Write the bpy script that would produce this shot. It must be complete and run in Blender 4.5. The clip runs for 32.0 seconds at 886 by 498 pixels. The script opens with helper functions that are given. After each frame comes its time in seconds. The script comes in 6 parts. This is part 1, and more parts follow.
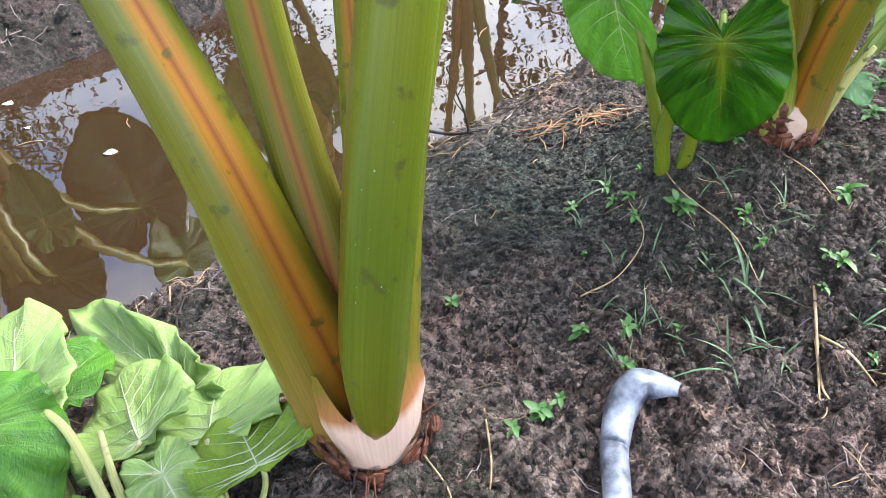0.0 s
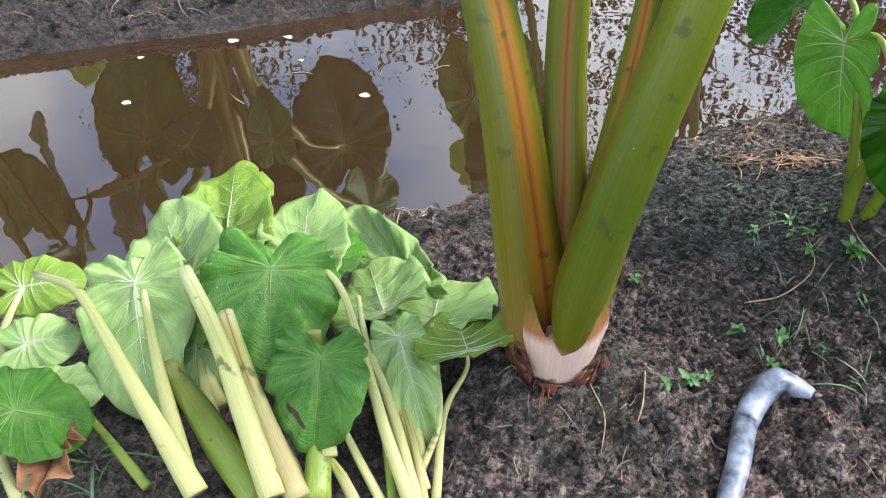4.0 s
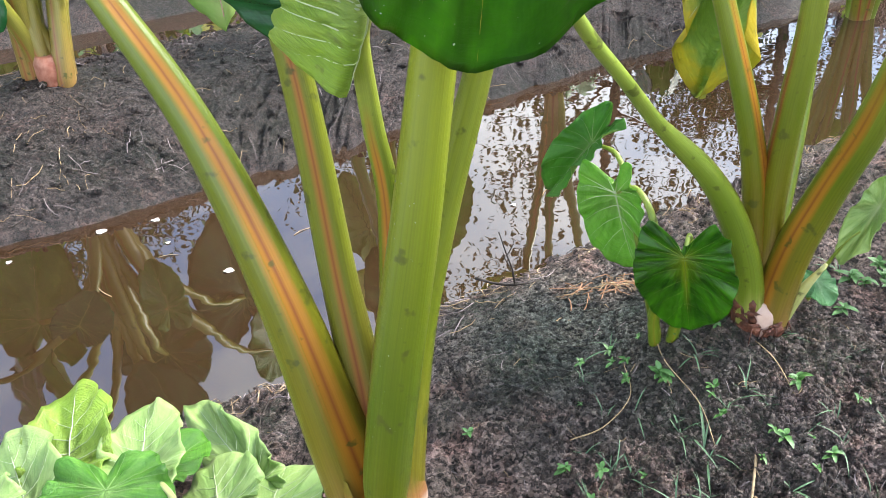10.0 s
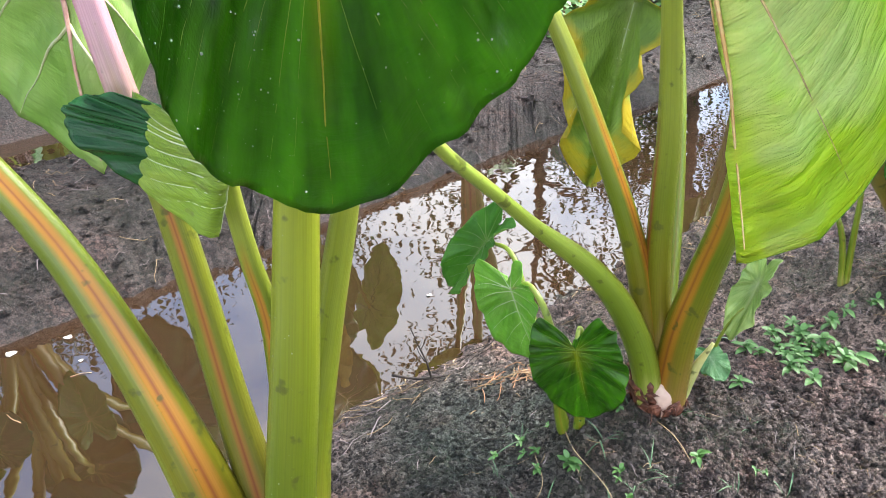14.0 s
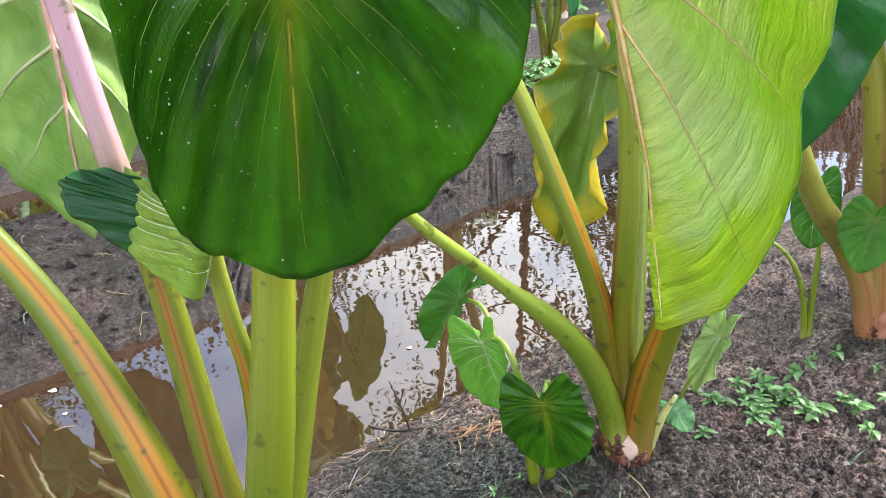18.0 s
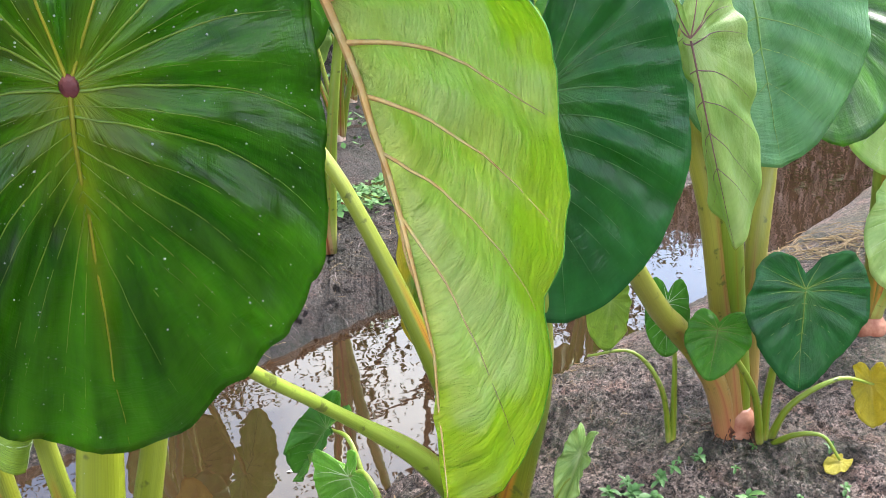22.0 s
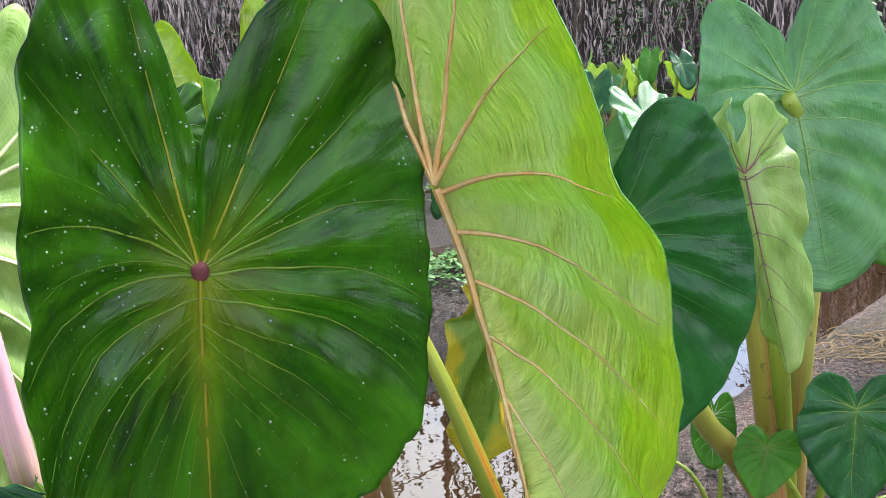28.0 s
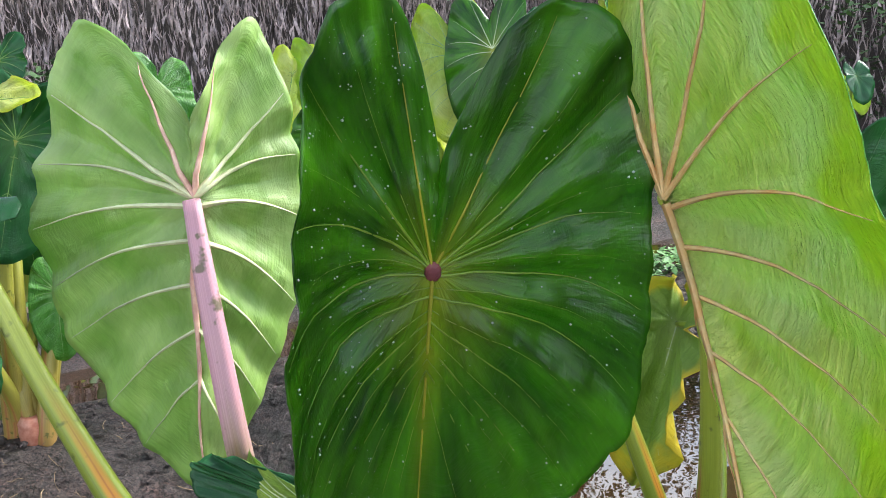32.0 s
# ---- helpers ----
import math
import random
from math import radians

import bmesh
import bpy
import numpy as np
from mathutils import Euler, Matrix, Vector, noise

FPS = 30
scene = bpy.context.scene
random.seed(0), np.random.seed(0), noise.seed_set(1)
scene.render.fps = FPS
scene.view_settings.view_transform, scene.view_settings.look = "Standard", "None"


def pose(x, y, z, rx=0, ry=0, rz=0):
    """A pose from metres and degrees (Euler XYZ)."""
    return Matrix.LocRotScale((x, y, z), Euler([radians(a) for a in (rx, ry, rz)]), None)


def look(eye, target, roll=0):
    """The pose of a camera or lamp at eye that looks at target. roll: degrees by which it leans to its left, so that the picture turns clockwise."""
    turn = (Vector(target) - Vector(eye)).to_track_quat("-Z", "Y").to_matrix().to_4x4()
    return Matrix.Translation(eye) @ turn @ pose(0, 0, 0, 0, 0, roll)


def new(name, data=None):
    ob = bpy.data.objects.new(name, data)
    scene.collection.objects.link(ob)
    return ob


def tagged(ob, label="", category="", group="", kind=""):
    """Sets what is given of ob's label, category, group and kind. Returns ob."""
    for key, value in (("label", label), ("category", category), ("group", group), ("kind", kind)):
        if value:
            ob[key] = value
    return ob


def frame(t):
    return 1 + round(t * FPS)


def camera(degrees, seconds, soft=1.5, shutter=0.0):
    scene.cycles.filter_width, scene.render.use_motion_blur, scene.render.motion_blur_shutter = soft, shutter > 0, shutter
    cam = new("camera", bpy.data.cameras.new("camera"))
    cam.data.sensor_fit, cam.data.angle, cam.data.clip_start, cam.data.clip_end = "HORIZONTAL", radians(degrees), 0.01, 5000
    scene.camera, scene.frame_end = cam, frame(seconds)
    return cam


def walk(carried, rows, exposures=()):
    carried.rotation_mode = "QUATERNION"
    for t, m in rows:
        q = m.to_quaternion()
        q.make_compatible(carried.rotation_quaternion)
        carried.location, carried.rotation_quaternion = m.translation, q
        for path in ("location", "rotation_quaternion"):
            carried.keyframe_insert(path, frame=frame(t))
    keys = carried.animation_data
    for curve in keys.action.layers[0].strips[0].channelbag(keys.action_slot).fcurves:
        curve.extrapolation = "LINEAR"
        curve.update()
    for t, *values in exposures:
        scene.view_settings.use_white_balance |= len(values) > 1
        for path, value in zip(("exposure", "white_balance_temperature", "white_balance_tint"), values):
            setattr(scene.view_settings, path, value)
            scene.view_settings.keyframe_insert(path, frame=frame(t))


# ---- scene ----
cam = camera(57.9, 32.0, soft=0.75)
PATH = [
    (0, (0.091, 0.025, 0.683), (-0.022, 1.568, -0.584), -5.1),
    (0.5, (0.098, 0.013, 0.685), (-0.011, 1.566, -0.571), -5.0),
    (1, (0.098, -0.05, 0.687), (-0.007, 1.52, -0.547), -4.2),
    (1.5, (0.085, -0.103, 0.711), (-0.04, 1.486, -0.496), -2.6),
    (2, (0.077, -0.112, 0.755), (-0.098, 1.477, -0.446), -0.6),
    (2.5, (0.056, -0.123, 0.771), (-0.191, 1.463, -0.422), 1.8),
    (3, (0.04, -0.154, 0.774), (-0.3, 1.397, -0.442), 3.0),
    (3.5, (0.031, -0.184, 0.774), (-0.398, 1.321, -0.47), 2.7),
    (5.5, (0.102, -0.176, 0.8), (-0.374, 1.283, -0.482), -0.8),
    (6, (0.103, -0.169, 0.805), (-0.353, 1.297, -0.477), -1.1),
    (6.5, (0.105, -0.166, 0.81), (-0.339, 1.307, -0.468), -1.2),
    (7, (0.112, -0.165, 0.812), (-0.328, 1.314, -0.46), -1.3),
    (7.5, (0.116, -0.166, 0.822), (-0.318, 1.323, -0.441), -1.3),
    (8, (0.125, -0.165, 0.831), (-0.302, 1.341, -0.415), -1.6),
    (8.5, (0.154, -0.161, 0.854), (-0.261, 1.383, -0.347), -2.7),
    (9, (0.188, -0.151, 0.888), (-0.194, 1.454, -0.243), -3.2),
    (9.5, (0.202, -0.151, 0.902), (-0.17, 1.485, -0.186), -3.9),
    (10, (0.215, -0.151, 0.915), (-0.141, 1.51, -0.142), -4.2),
    (10.5, (0.231, -0.148, 0.922), (-0.12, 1.528, -0.111), -4.7),
    (11, (0.236, -0.15, 0.929), (-0.099, 1.545, -0.078), -4.9),
    (11.5, (0.255, -0.153, 0.938), (-0.043, 1.559, -0.051), -5.1),
    (12, (0.265, -0.15, 0.945), (-0.013, 1.576, -0.027), -5.4),
    (12.5, (0.268, -0.149, 0.948), (0.005, 1.585, -0.012), -5.6),
    (13, (0.271, -0.151, 0.956), (0.027, 1.598, 0.017), -5.6),
    (13.5, (0.281, -0.15, 0.964), (0.052, 1.611, 0.044), -5.7),
    (14, (0.286, -0.146, 0.968), (0.074, 1.624, 0.06), -5.8),
    (14.5, (0.301, -0.15, 0.98), (0.1, 1.632, 0.093), -6.0),
    (15, (0.318, -0.155, 0.991), (0.133, 1.64, 0.129), -6.2),
    (15.5, (0.321, -0.163, 0.994), (0.152, 1.64, 0.147), -6.0),
    (17.5, (0.322, -0.195, 0.996), (0.153, 1.629, 0.192), -5.5),
    (18, (0.314, -0.196, 1.007), (0.14, 1.629, 0.206), -5.3),
    (18.5, (0.32, -0.168, 1.025), (0.162, 1.663, 0.236), -5.1),
    (19, (0.351, -0.168, 1.041), (0.265, 1.683, 0.29), -4.4),
    (19.5, (0.368, -0.185, 1.05), (0.345, 1.685, 0.341), -4.2),
    (20, (0.384, -0.203, 1.055), (0.39, 1.678, 0.374), -4.3),
    (20.5, (0.39, -0.209, 1.063), (0.412, 1.679, 0.405), -4.4),
    (21, (0.392, -0.207, 1.067), (0.431, 1.688, 0.431), -4.6),
    (21.5, (0.394, -0.2, 1.07), (0.449, 1.7, 0.448), -4.8),
    (22, (0.399, -0.198, 1.073), (0.475, 1.706, 0.464), -4.8),
    (22.5, (0.407, -0.201, 1.075), (0.5, 1.705, 0.476), -4.9),
    (23, (0.412, -0.204, 1.075), (0.519, 1.706, 0.493), -5.1),
    (23.5, (0.409, -0.204, 1.08), (0.528, 1.71, 0.512), -5.0),
    (24, (0.396, -0.205, 1.086), (0.515, 1.711, 0.525), -4.8),
    (24.5, (0.386, -0.203, 1.084), (0.497, 1.716, 0.531), -4.4),
    (26.5, (0.37, -0.2, 1.137), (0.475, 1.735, 0.643), -4.4),
    (27, (0.365, -0.198, 1.152), (0.458, 1.742, 0.676), -4.4),
    (27.5, (0.363, -0.201, 1.159), (0.446, 1.745, 0.707), -4.3),
    (28, (0.341, -0.204, 1.166), (0.387, 1.746, 0.727), -4.0),
    (28.5, (0.31, -0.213, 1.167), (0.218, 1.74, 0.748), -4.4),
    (29, (0.277, -0.217, 1.173), (0.04, 1.727, 0.766), -4.5),
    (29.5, (0.235, -0.244, 1.18), (-0.067, 1.691, 0.773), -3.3),
    (30, (0.219, -0.24, 1.179), (-0.137, 1.685, 0.769), -2.8),
    (30.5, (0.233, -0.231, 1.176), (-0.126, 1.694, 0.768), -2.4),
    (31, (0.261, -0.234, 1.179), (-0.08, 1.694, 0.771), -2.6),
    (31.5, (0.271, -0.239, 1.18), (-0.038, 1.695, 0.773), -2.8),
    (32, (0.275, -0.226, 1.175), (-0.02, 1.712, 0.774), -3.1),
]
EXPOSURES = [(0, 2.16, 6100, 9), (2, 2.06, 6100, 8), (3.5, 1.76, 6050, 8), (6, 1.66, 6000, 8), (8, 1.72, 6000, 8), (9.5, 2.08, 6100, 8), (13, 2.24, 6250, 10), (19, 2.2, 6300, 8), (24, 2.2, 6250, 8), (26.5, 2.16, 6250, 10), (28.5, 2.0, 6200, 9), (30, 1.87, 6100, 8), (32, 1.82, 6100, 8)]
walk(cam, [(t, look(eye, target, roll)) for t, eye, target, roll in PATH], EXPOSURES)

# ---------------------------------------------------------------- light
world = bpy.data.worlds.new("world")
scene.world = world
world.use_nodes = True
wn = world.node_tree.nodes
sky = wn.new("ShaderNodeTexSky")
sky.sky_type = "NISHITA"
sky.sun_disc = False
SUN_UP, SUN_ROUND = 44.0, 58.0
sky.sun_elevation, sky.sun_rotation = radians(SUN_UP), radians(SUN_ROUND)
sky.air_density, sky.dust_density, sky.ozone_density = 1.0, 1.5, 1.0
wl = world.node_tree.links
# broken cloud over the whole sky
cl_n = wn.new("ShaderNodeTexNoise")
cl_n.inputs["Scale"].default_value, cl_n.inputs["Detail"].default_value, cl_n.inputs["Roughness"].default_value = 1.9, 6.0, 0.58
cl_m = wn.new("ShaderNodeMapping")
cl_m.inputs["Scale"].default_value, cl_m.inputs["Location"].default_value = (1.0, 1.0, 1.7), (0.4, 0.15, 0.3)
wl.new(wn.new("ShaderNodeTexCoord").outputs["Generated"], cl_m.inputs[0])
wl.new(cl_m.outputs[0], cl_n.inputs["Vector"])
cl_r = wn.new("ShaderNodeValToRGB")
cl_r.color_ramp.elements[0].position, cl_r.color_ramp.elements[1].position = 0.4, 0.6
wl.new(cl_n.outputs[0], cl_r.inputs[0])
cl_g = wn.new("ShaderNodeRGBToBW")
wl.new(sky.outputs[0], cl_g.inputs[0])
cl_b = wn.new("ShaderNodeMath")
cl_b.operation = "MULTIPLY"
cl_b.inputs[1].default_value = 2.4
wl.new(cl_g.outputs[0], cl_b.inputs[0])
cl_x = wn.new("ShaderNodeMix")
cl_x.data_type = "RGBA"
wl.new(cl_r.outputs[0], cl_x.inputs[0])
wl.new(sky.outputs[0], cl_x.inputs[6])
wl.new(cl_b.outputs[0], cl_x.inputs[7])
wl.new(cl_x.outputs[2], wn["Background"].inputs[0])
wn["Background"].inputs[1].default_value = 0.125
sun = new("sun", bpy.data.lights.new("sun", "SUN"))
sun.data.energy, sun.data.angle, sun.data.color = 2.0, radians(20), (1.0, 0.95, 0.87)
sun.rotation_euler = (radians(90 - SUN_UP), 0, radians(180 - SUN_ROUND))


# ---------------------------------------------------------------- materials
def material(name):
    m = bpy.data.materials.new(name)
    m.use_nodes = True
    return m, m.node_tree.nodes, m.node_tree.links, m.node_tree.nodes["Principled BSDF"]


def ramp(n, stops):
    r = n.new("ShaderNodeValToRGB")
    e = r.color_ramp.elements
    while len(e) < len(stops):
        e.new(0.5)
    for k, (p, c) in zip(e, stops):
        k.position, k.color = p, (*c, 1)
    return r


def tex_noise(n, l, vec, scale, detail=4.0, rough=0.55, stretch=None):
    t = n.new("ShaderNodeTexNoise")
    t.inputs["Scale"].default_value, t.inputs["Detail"].default_value, t.inputs["Roughness"].default_value = scale, detail, rough
    if stretch:
        mp = n.new("ShaderNodeMapping")
        mp.inputs["Scale"].default_value = stretch
        l.new(vec, mp.inputs[0])
        vec = mp.outputs[0]
    l.new(vec, t.inputs["Vector"])
    return t


def blend(n, l, mode, fac, a, b):
    x = n.new("ShaderNodeMix")
    x.data_type, x.blend_type = "RGBA", mode
    for sock, v in ((x.inputs[0], fac), (x.inputs[6], a), (x.inputs[7], b)):
        if isinstance(v, bpy.types.NodeSocket):
            l.new(v, sock)
        elif isinstance(v, tuple):
            sock.default_value = (*v, 1)
        else:
            sock.default_value = v
    return x.outputs[2]


def relief(n, l, b, heights):
    prev = None
    for out, strength, dist in heights:
        k = n.new("ShaderNodeBump")
        k.inputs["Strength"].default_value, k.inputs["Distance"].default_value = strength, dist
        l.new(out, k.inputs["Height"])
        if prev:
            l.new(prev, k.inputs["Normal"])
        prev = k.outputs[0]
    l.new(prev, b.inputs["Normal"])


def see_through(m, n, l, b, colour, amount):
    """Light that soaks through a blade."""
    t = n.new("ShaderNodeBsdfTranslucent")
    if isinstance(colour, tuple):
        t.inputs[0].default_value = (*colour, 1)
    else:
        l.new(colour, t.inputs[0])
    if b.inputs["Normal"].is_linked:
        l.new(b.inputs["Normal"].links[0].from_socket, t.inputs["Normal"])
    mix = n.new("ShaderNodeMixShader")
    mix.inputs[0].default_value = amount
    l.new(b.outputs[0], mix.inputs[1])
    l.new(t.outputs[0], mix.inputs[2])
    l.new(mix.outputs[0], n["Material Output"].inputs[0])


def soil_material(name, dark, mid, light, green=0.8, loose=False):
    """Crumbly earth: cells of two sizes, each crumb with a shade of its own."""
    m, n, l, b = material(name)
    geo = n.new("ShaderNodeNewGeometry")
    pos = geo.outputs["Position"]
    big = tex_noise(n, l, pos, 2.2, 5)
    mid_n = tex_noise(n, l, pos, 11, 4, 0.6)
    fine = tex_noise(n, l, pos, 75, 6, 0.75)
    grain = tex_noise(n, l, pos, 520, 3, 0.6)
    warp = n.new("ShaderNodeVectorMath")
    warp.operation = "MULTIPLY_ADD"
    warp.inputs[1].default_value = (0.012, 0.012, 0.012)
    l.new(fine.outputs["Color"], warp.inputs[0])
    l.new(pos, warp.inputs[2])
    cells = []
    for scale in (95, 260):
        v = n.new("ShaderNodeTexVoronoi")
        v.inputs["Scale"].default_value = scale
        l.new(warp.outputs[0], v.inputs["Vector"])
        cells.append(v)
    sep = []
    for v in cells:
        q = n.new("ShaderNodeSeparateColor")
        l.new(v.outputs["Color"], q.inputs[0])
        sep.append(q.outputs[0])
    mixv = n.new("ShaderNodeMath")
    mixv.operation = "MULTIPLY_ADD"
    mixv.inputs[1].default_value = 0.45
    l.new(sep[0], mixv.inputs[0])
    l2 = n.new("ShaderNodeMath")
    l2.operation = "MULTIPLY"
    l2.inputs[1].default_value = 0.55
    l.new(sep[1], l2.inputs[0])
    l.new(l2.outputs[0], mixv.inputs[2])
    # pit shade put into the colour: this noise also drives the bump
    add = n.new("ShaderNodeMath")
    add.operation = "MULTIPLY_ADD"
    add.inputs[1].default_value, add.inputs[2].default_value = 1.5, -0.75
    l.new(fine.outputs[0], add.inputs[0])
    tot = n.new("ShaderNodeMath")
    l.new(mixv.outputs[0], tot.inputs[0])
    l.new(add.outputs[0], tot.inputs[1])
    r = ramp(n, [(0.18, dark), (0.5, mid), (0.9, light)] if not loose else [(0.0, dark), (0.55, mid), (1.0, light)])
    l.new(geo.outputs["Random Per Island"] if loose else tot.outputs[0], r.inputs[0])
    col = r.outputs[0]
    # pinkish dry crumbs here, grey-green moss there
    pk = ramp(n, [(0.5, (0, 0, 0)), (0.64, (0.55, 0.55, 0.55))])
    l.new(mid_n.outputs[0], pk.inputs[0])
    col = blend(n, l, "MIX", pk.outputs[0], col, blend(n, l, "MULTIPLY", 1.0, col, (1.35, 1.02, 0.95)))
    moss = tex_noise(n, l, pos, 3.1, 3)
    mr = ramp(n, [(0.45, (0, 0, 0)), (0.58, (1, 1, 1))])
    l.new(moss.outputs[0], mr.inputs[0])
    mf = ramp(n, [(0.4, (0.05, 0.05, 0.05)), (0.6, (1, 1, 1))])
    l.new(fine.outputs[0], mf.inputs[0])
    gm = n.new("ShaderNodeMath")
    gm.operation = "MULTIPLY"
    l.new(mf.outputs[0], gm.inputs[1])
    l.new(mr.outputs[0], gm.inputs[0])
    g2 = n.new("ShaderNodeMath")
    g2.operation = "MULTIPLY"
    g2.inputs[1].default_value = green
    l.new(gm.outputs[0], g2.inputs[0])
    col = blend(n, l, "MIX", g2.outputs[0], col, (0.05, 0.078, 0.04))
    # a wet dark algae stain on the bed
    d = n.new("ShaderNodeVectorMath")
    d.operation = "DISTANCE"
    d.inputs[1].default_value = (0.19, 1.02, -0.01)
    l.new(pos, d.inputs[0])
    dd = n.new("ShaderNodeMath")
    dd.operation = "MULTIPLY_ADD"
    dd.inputs[1].default_value, dd.inputs[2].default_value = 0.22, 0.0
    l.new(mid_n.outputs[0], dd.inputs[0])
    l.new(d.outputs["Value"], dd.inputs[2])
    sr = ramp(n, [(0.19, (0.9, 0.9, 0.9)), (0.46, (0, 0, 0))])
    l.new(dd.outputs[0], sr.inputs[0])
    col = blend(n, l, "MIX", sr.outputs[0], col, blend(n, l, "MULTIPLY", 1.0, col, (0.42, 0.66, 0.62)))
    br = ramp(n, [(0.3, (0.6, 0.6, 0.64)), (0.7, (1.3, 1.22, 1.15))])
    l.new(big.outputs[0], br.inputs[0])
    col = blend(n, l, "MULTIPLY", 1.0, col, br.outputs[0])
    # wet only scales by position: soil past mid-ditch is multiplied darker
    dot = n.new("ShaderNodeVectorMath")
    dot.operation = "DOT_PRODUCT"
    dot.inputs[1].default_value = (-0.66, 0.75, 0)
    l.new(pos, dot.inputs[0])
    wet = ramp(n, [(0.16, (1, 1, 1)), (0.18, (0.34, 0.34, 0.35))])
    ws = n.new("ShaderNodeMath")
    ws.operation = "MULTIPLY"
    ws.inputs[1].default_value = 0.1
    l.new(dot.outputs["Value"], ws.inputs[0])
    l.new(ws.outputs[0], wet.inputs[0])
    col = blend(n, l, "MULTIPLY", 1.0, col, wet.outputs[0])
    l.new(col, b.inputs["Base Color"])
    rr = ramp(n, [(0.35, (0.42, 0.42, 0.42)), (0.65, (0.9, 0.9, 0.9))])
    l.new(fine.outputs[0], rr.inputs[0])
    l.new(rr.outputs[0], b.inputs["Roughness"])
    inv = n.new("ShaderNodeMath")
    inv.operation = "MULTIPLY"
    inv.inputs[1].default_value = -1.0
    l.new(cells[0].outputs["Distance"], inv.inputs[0])
    inv2 = n.new("ShaderNodeMath")
    inv2.operation = "MULTIPLY"
    inv2.inputs[1].default_value = -1.0
    l.new(cells[1].outputs["Distance"], inv2.inputs[0])
    relief(n, l, b, [(inv.outputs[0], 1.0, 0.016), (inv2.outputs[0], 1.0, 0.005), (fine.outputs[0], 1.0, 0.02), (grain.outputs[0], 0.8, 0.005)])
    return m


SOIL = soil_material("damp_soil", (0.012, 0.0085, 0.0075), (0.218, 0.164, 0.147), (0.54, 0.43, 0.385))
CLOD = soil_material("crumbled_soil", (0.03, 0.0215, 0.019), (0.165, 0.123, 0.11), (0.44, 0.35, 0.315), 0.3, True)


def water_material():
    m, n, l, b = material("muddy_water")
    pos = n.new("ShaderNodeNewGeometry").outputs["Position"]
    a = tex_noise(n, l, pos, 1.6, 4)
    r = ramp(n, [(0.3, (0.027, 0.0135, 0.006)), (0.7, (0.04, 0.021, 0.01))])
    l.new(a.outputs[0], r.inputs[0])
    l.new(r.outputs[0], b.inputs["Base Color"])
    b.inputs["Roughness"].default_value = 0.015
    b.inputs["IOR"].default_value = 2.0
    w = tex_noise(n, l, pos, 9, 2)
    relief(n, l, b, [(w.outputs[0], 0.06, 0.01)])
    return m


WATER = water_material()


